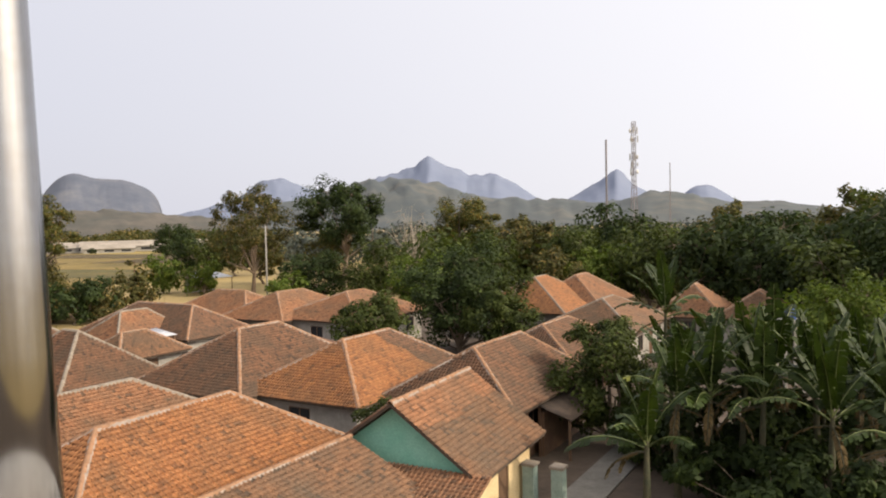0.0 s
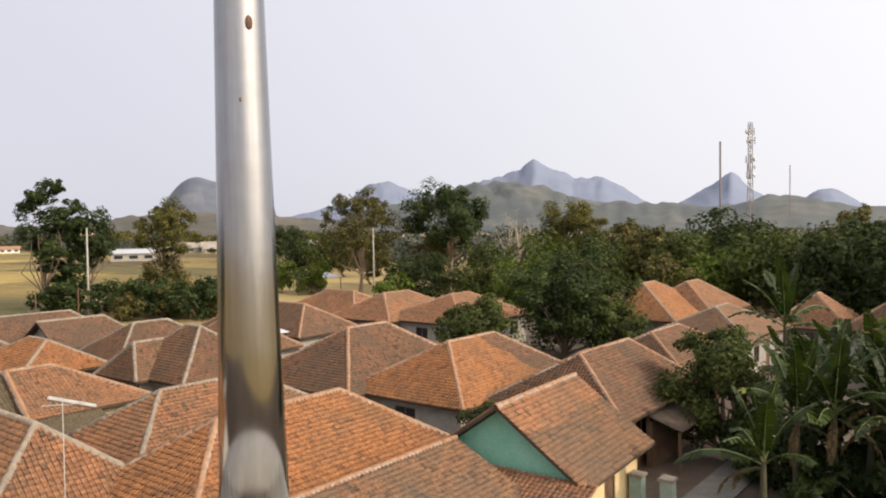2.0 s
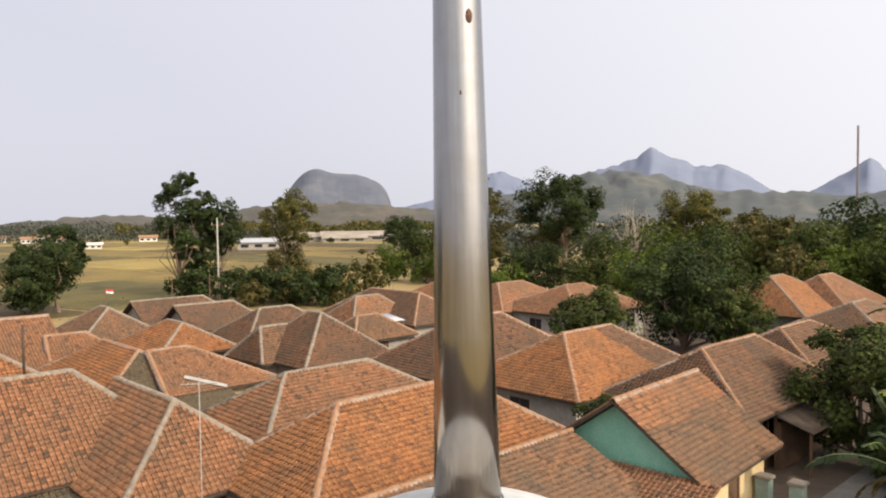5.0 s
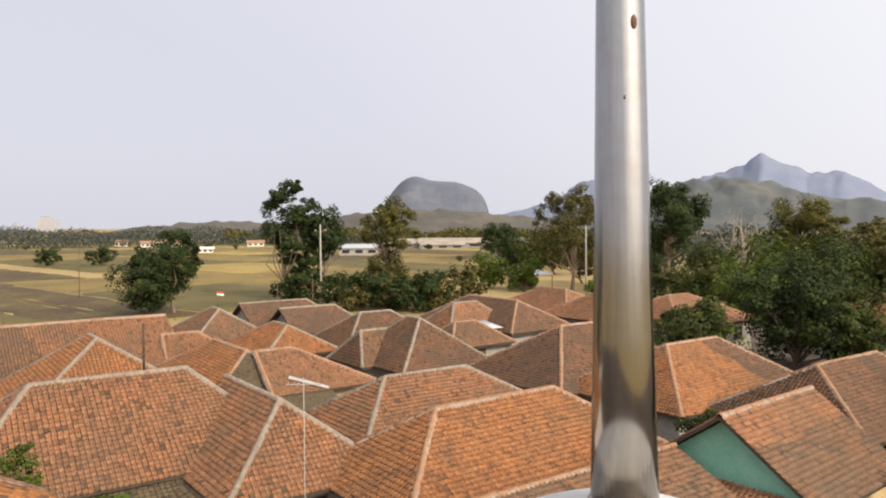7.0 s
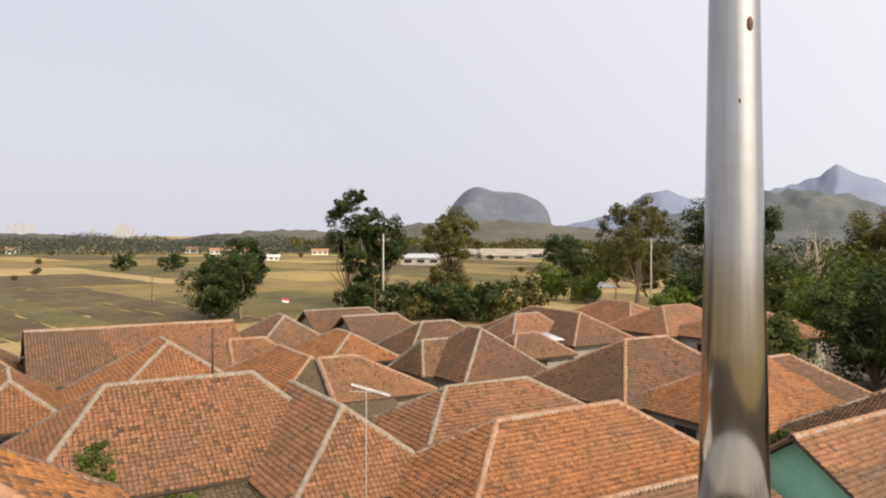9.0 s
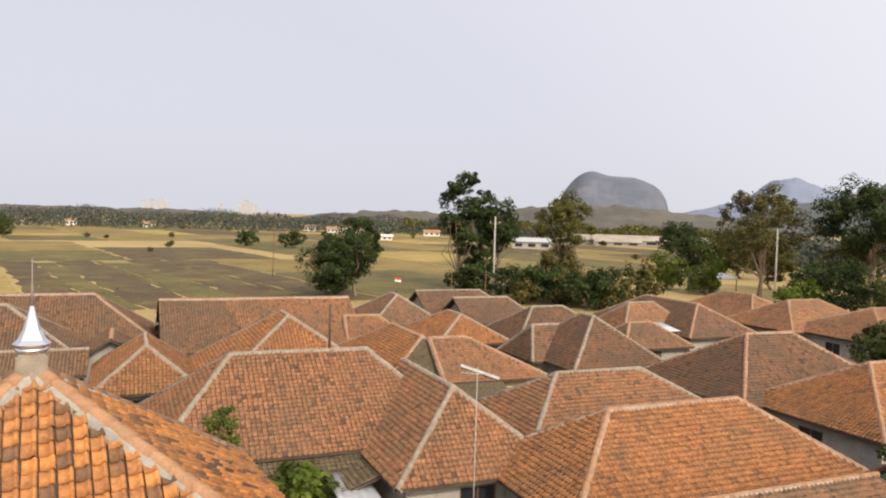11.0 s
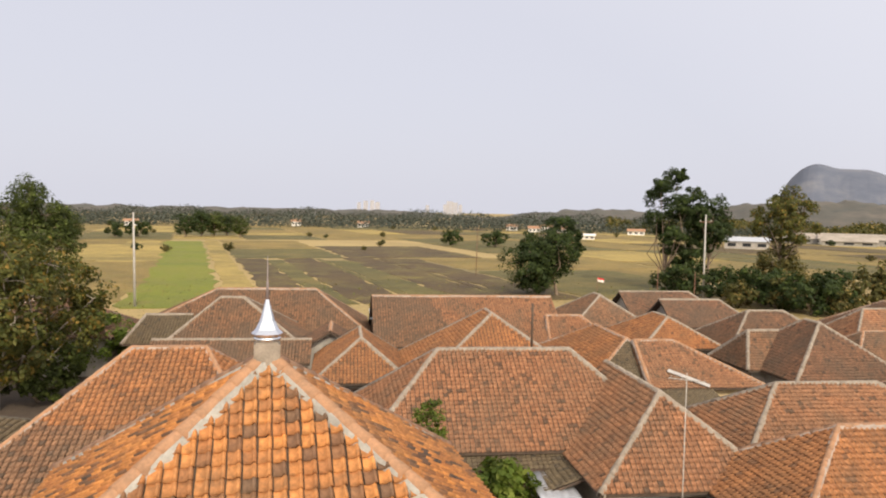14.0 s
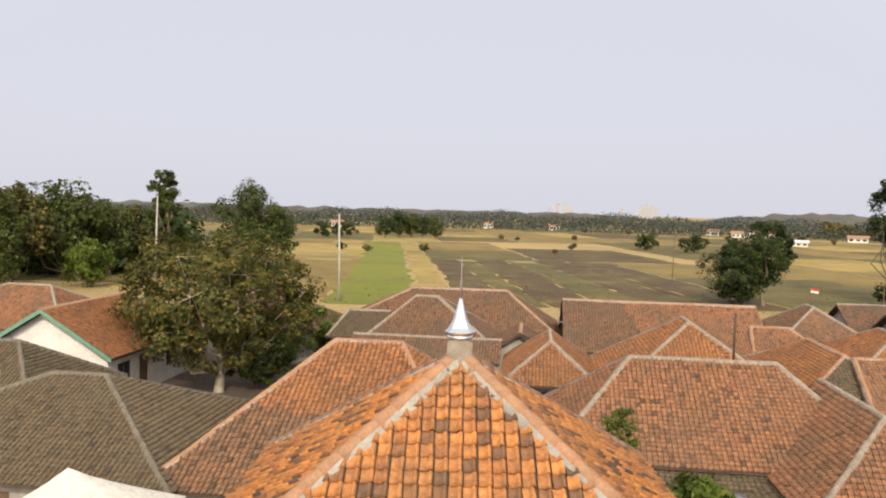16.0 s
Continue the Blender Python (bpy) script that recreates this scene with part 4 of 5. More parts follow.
def tree(label, h, radius, low, tone, seed, count=7000, size=0.30, trunk_r=0.22, blobs=9, bark=BARK, sparse=0.0, lean=0.0, stretch=1.0, kind_name="tree", bare=0.0):
    """A tree at the origin: a tapered trunk, limbs that reach clumps of leaves, and twigs between them."""
    rng = np.random.default_rng(seed)
    thing = tagged(new(kind_name), label, "bush" if kind_name == "bush" else "tree")
    z0 = low * h
    cz, rz = (z0 + h) / 2, (h - z0) / 2
    centres = []
    for i in range(blobs):
        t = (i + 0.5) / blobs
        zz = 1 - 2 * t
        a = i * 2.399 + rng.uniform(-0.5, 0.5)
        rr = math.sqrt(max(0.0, 1 - zz * zz))
        f = rng.uniform(0.50, 0.80)
        centres.append((radius * rr * f * math.cos(a) + lean * zz, radius * rr * f * math.sin(a), cz + rz * zz * 0.72 * stretch))
    centres.append((0.1 * radius, 0, cz + 0.1 * rz))
    pieces = []
    fork = max(0.3, z0 * 0.85)
    bend = rng.normal(0, 0.05 * h, 2)
    tr = [(0, 0, -0.1), (bend[0] * 0.4, bend[1] * 0.4, fork * 0.5), (bend[0], bend[1], fork), (bend[0] * 0.6, bend[1] * 0.6, cz + 0.3 * rz)]
    pieces.append(tube(tr, [trunk_r * 1.25, trunk_r, trunk_r * 0.75, trunk_r * 0.25], 7))
    pts, outs = [], []
    per = max(1, int(count * 1.2 / len(centres)))
    for c in centres:
        c = np.array(c)
        start = np.array((bend[0], bend[1], fork * rng.uniform(0.8, 1.1)))
        midp = (start + c) / 2 + rng.normal(0, 0.06 * h, 3)
        pieces.append(tube([start, midp, c], [trunk_r * 0.42, trunk_r * 0.24, trunk_r * 0.07], 5))
        rb = (0.46 - 0.12 * sparse) * min(radius, rz) * rng.uniform(0.75, 1.3)
        nsub = 11
        sub = rng.normal(0, 1, (nsub, 3))
        sub /= np.linalg.norm(sub, axis=1)[:, None]
        sub = c + sub * rb * np.array((1, 1, 0.75)) * rng.uniform(0.55, 1.05, (nsub, 1))
        for q in sub[:5]:
            pieces.append(tube([c, (c + q) / 2 + rng.normal(0, 0.1, 3), q], [trunk_r * 0.1, trunk_r * 0.06, trunk_r * 0.025], 4))
        if bare < 1.0:
            which = rng.integers(0, nsub, per)
            ball = rng.normal(0, 1, (per, 3))
            ball /= np.linalg.norm(ball, axis=1)[:, None]
            reach = rb * (0.46 - 0.12 * sparse) * rng.uniform(0.6, 1.3, nsub)[which] * rng.uniform(0.55, 1.1, per)
            at = sub[which] + ball * reach[:, None] * np.array((1.0, 1.0, 0.8))
            pts.append(at)
            away = at - np.array((0, 0, cz - 0.2 * rz))
            outs.append(0.75 * ball + 0.6 * away / (np.linalg.norm(away, axis=1)[:, None] + 1e-6))
    v, q = join(pieces)
    fast("trunk", v, q, bark, thing, smooth=True)
    if bare < 1.0:
        pts, outs = np.concatenate(pts), np.concatenate(outs)
        over = pts[:, 2] > 0.1
        v, q = leaves(pts[over], rng, size * 0.85, 0.6, outs[over])
        fast("crown", v, q, LEAF[tone], thing)
    return thing


def put(ob, x, y, rz=0.0, sc=1.0, sz=None):
    ob.matrix_basis = Matrix.LocRotScale((x, y, 0), Euler((0, 0, radians(rz))), (sc, sc, sz or sc))
    return ob


def put_copy(ob, x, y, rz, sc=1.0, sz=None):
    c = copy_thing(ob, Matrix.Identity(4))
    return put(c, x, y, rz, sc, sz)


# trees that stand out one by one
put(tree("spreading tree with olive and amber leaves and a pale trunk", 8.9, 5.6, 0.15, "amber", 1, 22000, 0.21, 0.25, 24, BARK_PALE, sparse=0.5), *plan(-16.7, 37.7), 20)
put(tree("tall dense green tree beside the paddies", 12.6, 3.6, 0.10, "mid", 2, 13000, 0.26, 0.25, 14), -74.5, 11.3, 0)
put(tree("tall slender tree with rounded dark clumps", 15.2, 2.2, 0.35, "mid", 72, 6000, 0.36, 0.24, 10, stretch=1.15), -115.3, 5.1, 0)
put(tree("bushy yellow-green shrub with white blossoms", 4.0, 2.6, 0.02, "lime", 3, 5000, 0.2, 0.1, 8, kind_name="bush"), -47.4, 10.7)
put(tree("leafy green shrub beside the pale trunk", 3.9, 2.3, 0.05, "mid", 4, 5000, 0.2, 0.1, 9, kind_name="bush"), -41.9, 6.5)
put(tree("round dark green tree standing in the fields", 7.6, 3.2, 0.03, "dark", 5, 12000, 0.26, 0.25, 12), -65.5, 64.2, 40)
put(tree("dark green field tree with a lopsided crown", 9.9, 3.4, 0.28, "dark", 6, 9000, 0.26, 0.2, 11, sparse=0.3), -63.9, 66.4, 10)
put(tree("tall ragged tree with dark clumped foliage", 16.8, 4.0, 0.16, "dark", 7, 12000, 0.34, 0.26, 15, stretch=1.2, sparse=0.8, lean=-1.2), -60.0, 84.5, 0)
put(tree("dark green side crown of a ragged tree", 13.0, 3.4, 0.4, "dark", 71, 5000, 0.34, 0.2, 8, sparse=0.5), -56.5, 86.5, 0)
put(tree("yellowing tree with sparse olive leaves", 14.0, 4.6, 0.42, "amber", 8, 9000, 0.28, 0.24, 12, sparse=0.7), -48.5, 90.0, 0)
put(tree("ivy-covered lower growth of the yellowing tree", 7.0, 3.0, 0.05, "olive", 81, 5000, 0.28, 0.2, 8), -49.0, 90.5, 0)
put(tree("tall airy tree with yellow-olive foliage", 16.4, 7.6, 0.22, "olive", 9, 13000, 0.30, 0.3, 15, sparse=0.8), -27.5, 108.0, 0)
put(tree("large dark green broadleaf tree above the rest", 16.6, 6.6, 0.40, "dark", 10, 14000, 0.36, 0.34, 14), -14.5, 109.0, 30)
put(tree("broad brown-green tree with visible limbs", 14.3, 6.6, 0.30, "amber", 11, 12000, 0.36, 0.34, 13), 4.0, 130.0, 0)
put(tree("dense dark mango tree between the houses", 8.4, 4.4, 0.05, "dark", 12, 15000, 0.24, 0.28, 13), 1.2, 56.5, 0)
put(tree("mid green mango crown beside the dark one", 5.8, 2.7, 0.05, "mid", 13, 8000, 0.22, 0.2, 9), 4.4, 54.5, 0)
put(tree("leafy green bush spilling over the roofs", 5.3, 2.9, 0.03, "mid", 14, 9000, 0.22, 0.18, 10, kind_name="bush"), -4.9, 50.2, 0)
put(tree("round green fruit tree behind the banana plants", 5.9, 2.1, 0.02, "mid", 15, 11000, 0.18, 0.18, 10), 7.1, 33.0, 0)
put(tree("bright yellow-green bush by the path", 6.0, 3.8, 0.02, "lime", 16, 8000, 0.22, 0.15, 10, kind_name="bush"), 24.2, 44.5, 0)
put(tree("small feathery green sapling between the roofs", 5.6, 0.55, 0.0, "lime", 17, 7000, 0.085, 0.04, 46, stretch=1.25, sparse=0.5), *plan(1.73, 18.35))
put(tree("small dark green bush against the wall", 3.5, 1.1, 0.1, "mid", 18, 2500, 0.13, 0.06, 6, kind_name="bush"), -2.8, 28.2)
put(tree("broad-leaved green shrub in the courtyard", 2.9, 1.4, 0.25, "lime", 19, 1400, 0.26, 0.05, 7, kind_name="bush"), *plan(4.2, 21.8))
put(tree("bare leafless grey tree", 14.0, 4.5, 0.3, "olive", 20, 100, 0.3, 0.22, 12, BARK_PALE, bare=1.0), -6.0, 122.0)
put(tree("bare leafless brown tree", 12.5, 4.0, 0.3, "olive", 21, 100, 0.3, 0.2, 12, BARK_PALE, bare=1.0), -4.0, 112.0)
# models for the woods, each used several times
wood = [
    put(tree("green woodland tree at the village edge", 9.5, 4.2, 0.08, "mid", 30, 3300, 0.46, 0.24, 11), 20.5, 92.0),
    put(tree("dark woodland tree at the village edge", 10.5, 4.4, 0.08, "dark", 31, 3300, 0.48, 0.24, 11), 31.0, 70.0),
    put(tree("olive woodland tree at the village edge", 9.8, 4.0, 0.12, "olive", 32, 2900, 0.46, 0.22, 10), 14.0, 103.0),
    put(tree("light green thicket tree", 6.5, 3.8, 0.03, "lime", 33, 2800, 0.44, 0.15, 9), 14.5, 84.0),
    put(tree("low dark shrub by the field edge", 4.2, 3.0, 0.02, "dark", 34, 1900, 0.36, 0.1, 8, kind_name="bush"), -45.0, 82.0),
    put(tree("low olive shrub by the field edge", 3.6, 2.6, 0.02, "olive", 35, 1600, 0.34, 0.1, 8, kind_name="bush"), -40.5, 84.0),
]
wrng = random.Random(9)
for kind, az, dist, sc in (
    (0, -10, 88, 1.0), (1, -13, 96, 1.05), (0, -16, 84, 1.0), (2, -18.5, 92, 1.0), (1, -20, 78, 0.95), (0, -22.5, 80, 1.05), (1, -24, 70, 1.0), (1, -26.5, 66, 0.95), (0, -28, 60, 0.95), (1, -30.5, 66, 1.0),
    (1, -33, 60, 0.95), (2, -8.5, 80, 0.7), (3, -12.5, 86, 1.1), (0, -15.5, 84, 0.75), (3, 2.0, 84, 1.0), (3, -1.5, 80, 0.9), (0, 4.5, 92, 0.8), (0, -3.5, 98, 0.85), (3, 0.0, 100, 1.1), (2, -6, 110, 1.1),
    (2, 8.5, 118, 1.0), (1, 11.0, 96, 0.65), (0, 6.5, 90, 0.6), (1, 9.0, 92, 0.6), (3, 11.8, 88, 0.75), (0, 17.0, 150, 1.0), (1, 18.8, 158, 0.9), (1, 20.3, 225, 0.95), (1, 19.2, 230, 1.05), (1, 15.5, 150, 1.0), (2, 13.5, 128, 1.0), (3, 20.5, 118, 0.8), (3, 17.8, 112, 0.75),
    (0, -36, 58, 1.0), (2, -21, 100, 1.1), (2, -25, 96, 1.15), (2, -29, 90, 1.2), (0, -32, 80, 1.3), (3, -25, 52, 0.8), (0, -19, 88, 0.8),
    (0, 91, 112, 1.15), (0, 94, 108, 1.25), (2, 97, 104, 1.25), (0, 100, 100, 1.25), (2, 89.6, 122, 1.1), (0, 103, 96, 1.3), (2, 88.6, 112, 0.8), (0, 86.2, 118, 0.7), (2, 96, 118, 1.15), (3, 92.5, 96, 0.8), (0, 98, 92, 0.8),
    (4, 31.5, 96, 1.0), (4, 29.5, 92, 1.1), (5, 27.8, 88, 1.1), (4, 26.4, 86, 1.0), (4, 34.0, 96, 1.1), (5, 24.5, 86, 0.9), (4, 28.5, 88, 1.0), (5, 31.0, 88, 0.9), (4, 25.2, 90, 1.0), (5, 22.5, 95, 1.3), (4, 35.5, 98, 0.9),
    (4, 48.5, 215, 1.3), (4, 51.8, 220, 1.2), (4, 45.8, 205, 1.1), (1, 71.5, 255, 0.8), (1, 70.4, 260, 0.95), (0, 69.4, 262, 0.9), (1, 68.5, 268, 0.8), (0, 67.6, 255, 0.75), (1, 79.5, 230, 0.9), (0, 78.8, 232, 0.8), (4, 76.0, 250, 1.2), (4, 74.5, 255, 1.3),
):
    r = radians(az)
    put_copy(wood[kind], -math.sin(r) * dist, math.cos(r) * dist, wrng.uniform(0, 360), sc, sc * wrng.uniform(0.9, 1.12))
# scattered shrubs on the plain
for i in range(30):
    az, dist = wrng.uniform(22, 80), wrng.uniform(165, 400)
    r = radians(az)
    put_copy(wood[5 if i % 3 else 4], -math.sin(r) * dist, math.cos(r) * dist, wrng.uniform(0, 360), wrng.uniform(0.25, 0.6))


def far_woods(label, az0, az1, d0, d1, hmin, hmax, count, seed, size, tone="far"):
    """A belt of distant trees as many leaf clumps on short stems."""
    rng = np.random.default_rng(seed)
    az = np.radians(rng.uniform(az0, az1, count))
    d = rng.uniform(d0, d1, count)
    top = hmin + (hmax - hmin) * np.clip(0.5 + 0.5 * np.sin(az * 61 + seed) * np.sin(az * 23.7 + 1) + rng.normal(0, 0.18, count), 0.05, 1.2)
    pts, outs = [], []
    for i in range(9):
        f = (i + 0.5) / 9
        wdt = hmax * 0.28 * math.sqrt(max(0.05, 1 - (2 * f - 1) ** 2))
        off = rng.normal(0, 1, (count, 2))
        pts.append(np.stack([-np.sin(az) * d + off[:, 0] * wdt, np.cos(az) * d + off[:, 1] * wdt, top * f], 1))
        outs.append(np.stack([off[:, 0], off[:, 1], np.full(count, 2.2 * f - 0.6)], 1) * 0.7)
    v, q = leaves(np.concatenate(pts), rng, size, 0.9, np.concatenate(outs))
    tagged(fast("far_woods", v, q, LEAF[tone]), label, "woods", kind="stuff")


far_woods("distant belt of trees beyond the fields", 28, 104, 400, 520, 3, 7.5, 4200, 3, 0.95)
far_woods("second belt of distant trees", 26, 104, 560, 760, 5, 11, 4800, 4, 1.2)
far_woods("woods at the foot of the hills", -36, 13, 170, 330, 5, 9.5, 2600, 5, 1.2)
far_woods("brownish woods under the granite dome", 12, 40, 430, 620, 3, 8, 2200, 6, 1.5, "olive")
far_woods("thicket behind the village", -36, 2, 100, 160, 4, 8.5, 2600, 7, 0.9, "mid")
far_woods("dark woods beyond the lane", 86, 104, 112, 150, 5, 10, 1500, 8, 1.0, "dark")
# dry grass and weeds along the field edge
rng = np.random.default_rng(12)
k = 2600
az, dd = np.radians(rng.uniform(20, 96, k)), rng.uniform(58, 105, k)
pts = np.stack([-np.sin(az) * dd, np.cos(az) * dd, rng.uniform(0.1, 0.5, k)], 1)
v, q = leaves(pts, rng, 0.24, 1.6, np.tile((0.0, 0.0, 1.0), (k, 1)))
tagged(fast("weeds", v, q, LEAF["straw"]), "dry straw-coloured weeds along the field edges", "weeds", kind="stuff")

# ---- banana grove ----
# Green leaf and stem colours are darkened to include the grove's shade.
BANANA = leaf_material("banana_leaf", (0.016, 0.030, 0.005), (0.045, 0.066, 0.010), (0.13, 0.14, 0.030), 0.08, 0.48, 0.20)
BANANA.node_tree.nodes["Principled BSDF"].inputs["Specular IOR Level"].default_value = 0.22
BANANA_DRY = leaf_material("banana_leaf_dry", (0.09, 0.062, 0.03), (0.15, 0.105, 0.05), (0.12, 0.095, 0.04), 0.1, 0.8, 0.2)
STEM = plain_material("banana_stem", (0.040, 0.046, 0.020), (0.085, 0.072, 0.036), 5.0, 0.7, 20.0)
RIB = plain_material("banana_rib", (0.13, 0.16, 0.05), (0.18, 0.21, 0.07), 5.0, 0.6, 20.0)


def banana_leaf(parent, rng, z, az, length, rise, droop, width, material):
    """One long leaf: a rib that arches over and two torn halves of slats."""
    n = 16
    p, ang = np.array((0.0, 0.0, z)), rise
    step = length / n
    rib, dirs = [p.copy()], []
    for i in range(n):
        d = np.array((math.cos(ang), 0.0, math.sin(ang)))
        dirs.append(d)
        p = p + d * step
        rib.append(p.copy())
        ang -= droop * (0.4 + 1.3 * i / n) / n
    verts, quads = [p for p in rib], []
    for i in range(1, n):
        t = i / n
        w = width * (math.sin(math.pi * min(1.0, t * 0.96 + 0.04)) ** 0.55) * (0.15 if t < 0.12 else 1.0)
        for side in (-1, 1):
            if rng.random() < 0.05 and i > 2:
                continue
            dr = rng.uniform(0.05, 0.55)
            s = np.array((0, side * math.cos(dr), -math.sin(dr)))
            gap = rng.uniform(0.0, 0.12)
            a, b = rib[i] + dirs[i] * step * gap, rib[i + 1] - dirs[i] * step * gap * 0.5
            k = len(verts)
            fwd = dirs[i] * w * 0.25
            verts += [b + s * w * 0.6 + fwd + (0, 0, 0.03), a + s * w * 0.6 + fwd + (0, 0, 0.03), b + s * w + fwd * 1.5 - (0, 0, 0.04 * w), a + s * w * rng.uniform(0.92, 1.0) + fwd * 1.5 - (0, 0, 0.04 * w)]
            quads += [(i, i + 1, k, k + 1), (k + 1, k, k + 2, k + 3)]
    leaf = fast("leaf", verts, quads, material, parent)
    v, q = tube(rib, [0.035 * (1 - 0.85 * i / n) for i in range(n + 1)], 4)
    fast("midrib", v, q, RIB if material is BANANA else STEM, leaf)
    leaf.matrix_basis = pose(0, 0, 0, 0, 0, az)


def banana(x, y, stem, seed, count=9, length=2.6, tilt=0.0):
    rng = random.Random(seed)
    thing = tagged(new("banana_plant"), "tall banana plant with torn arching green leaves", "banana plant", "banana grove")
    v, q = tube([(0, 0, -0.1), (0.03, 0.02, stem * 0.5), (0, 0, stem)], [0.15, 0.12, 0.07], 9)
    fast("stem", v, q, STEM, thing, smooth=True)
    for i in range(count):
        f = i / (count - 1)
        banana_leaf(thing, rng, stem - 0.25 * (1 - f), i * 137.5 + rng.uniform(-20, 20), length * rng.uniform(0.8, 1.15), radians((34 if i < 4 else 50) + 36 * f + rng.uniform(-8, 8)), radians((88 if i < 4 else 62) - 40 * f + rng.uniform(-20, 20)), rng.uniform(0.28, 0.40), BANANA)
    for i in range(3):
        banana_leaf(thing, rng, stem - 0.35, rng.uniform(0, 360), length * 0.75, radians(-10), radians(75), 0.16, BANANA_DRY)
    thing.matrix_basis = pose(x, y, 0, tilt, tilt * 0.5, rng.uniform(0, 360))
    return thing


for i, (u, v, st, ln) in enumerate((
    (23.4, 6.2, 2.9, 2.5), (26.6, 6.0, 3.6, 2.5), (26.9, 5.0, 3.9, 2.7), (28.2, 4.2, 4.2, 2.7), (30.2, 3.2, 4.3, 2.8), (27.2, 3.4, 3.8, 2.7), (28.9, 1.6, 4.0, 2.8), (26.4, 1.2, 3.6, 2.8),
    (24.6, -0.6, 3.6, 2.8), (37.0, 9.0, 5.3, 2.9), (31.5, 5.6, 3.6, 2.6), (32.5, 1.8, 3.4, 2.7), (29.4, 6.1, 3.9, 2.5), (27.4, -0.4, 3.6, 2.9), (30.8, 7.2, 3.6, 2.4),
    (29.6, -1.4, 3.8, 2.9), (32.0, -0.8, 3.4, 2.8), (30.4, 0.6, 4.0, 2.8), (92.0, 66.0, 3.5, 2.6), (88.0, 70.0, 3.2, 2.6), (94.0, 61.0, 3.4, 2.6))):
    banana(*plan(u, v), st, 40 + i, 10, ln, wrng.uniform(-5, 5))
put(tree("dark thicket among the banana stems", 3.6, 4.2, 0.0, "dark", 64, 9000, 0.26, 0.08, 13, kind_name="bush"), *plan(29.5, 4.6))
put(tree("dark shrubs at the edge of the grove", 3.0, 3.6, 0.0, "dark", 65, 8000, 0.24, 0.08, 12, kind_name="bush"), *plan(23.5, 1.0))
put(tree("dark shrubs near the tower", 2.0, 3.4, 0.0, "dark", 66, 7000, 0.22, 0.06, 12, kind_name="bush"), *plan(19.5, -0.5))
put(tree("dark shrubs beside the lane", 2.2, 2.2, 0.0, "dark", 69, 5000, 0.22, 0.06, 10, kind_name="bush"), *plan(30.5, 7.6))
put(tree("dark green tree beside the grove", 5.0, 3.4, 0.03, "dark", 68, 9000, 0.26, 0.2, 11), *plan(37.0, -1.5))
put(tree("low dense undergrowth below the banana plants", 2.6, 4.2, 0.0, "dark", 61, 7000, 0.26, 0.08, 12, kind_name="bush"), *plan(26.0, 3.0))
put(tree("green weeds at the foot of the grove", 1.8, 3.0, 0.0, "dark", 62, 5000, 0.2, 0.05, 10, kind_name="bush"), *plan(21.5, 4.0))
put(tree("tangled undergrowth deep in the grove", 3.2, 4.5, 0.0, "dark", 63, 6000, 0.28, 0.08, 12, kind_name="bush"), *plan(31.5, 1.0))

# ---- poles, masts ----
def utility_pole(x, y, h, label, arm=True, lean=0.0, material=POLE_CONCRETE, r=0.13):
    thing = tagged(new("utility_pole"), label, "utility pole", "poles")
    bm = bmesh.new()
    lathe(bm, [(r, -0.1), (r * 0.85, h * 0.5), (r * 0.6, h)], 10)
    part("post", bm, material, thing)
    if arm:
        bm = bmesh.new()
        box(bm, -0.7, 0.7, -0.05, 0.05, h - 0.9, h - 0.8)
        part("crossarm", bm, RUST, thing)
        for xx in (-0.6, 0.0, 0.6):
            bm = bmesh.new()
            lathe(bm, [(0.03, h - 0.8), (0.06, h - 0.74), (0.03, h - 0.68), (0.05, h - 0.62)], 8, xx)
            part("insulator", bm, PLASTER_WHITE, thing)
    thing.matrix_basis = pose(x, y, 0, 0, lean, 40)
    return thing


utility_pole(-77.1, 20.7, 9.3, "grey concrete utility pole at the paddy edge", False, -1.0)
utility_pole(-52.2, 79.2, 10.2, "pale concrete utility pole beside the ragged tree", True)
utility_pole(*plan(77.5, 73.0), 9.7, "tall bare white pole behind the roofs", False)
utility_pole(-100.4, 3.4, 10.9, "leaning white pole in front of woods", False, 2.0)
for x, y, h in ((-49.5, 66.5, 4.6), (-46.0, 68.0, 4.2), (-90.4, 75.8, 7.6), (-40.5, 98.0, 5.4)):
    utility_pole(x, y, h, "short dark wooden post in the field", False, 1.0, RUST, 0.06)


def cylinder_bar(p, q, r):
    return tube([p, q], [r, r], 5)


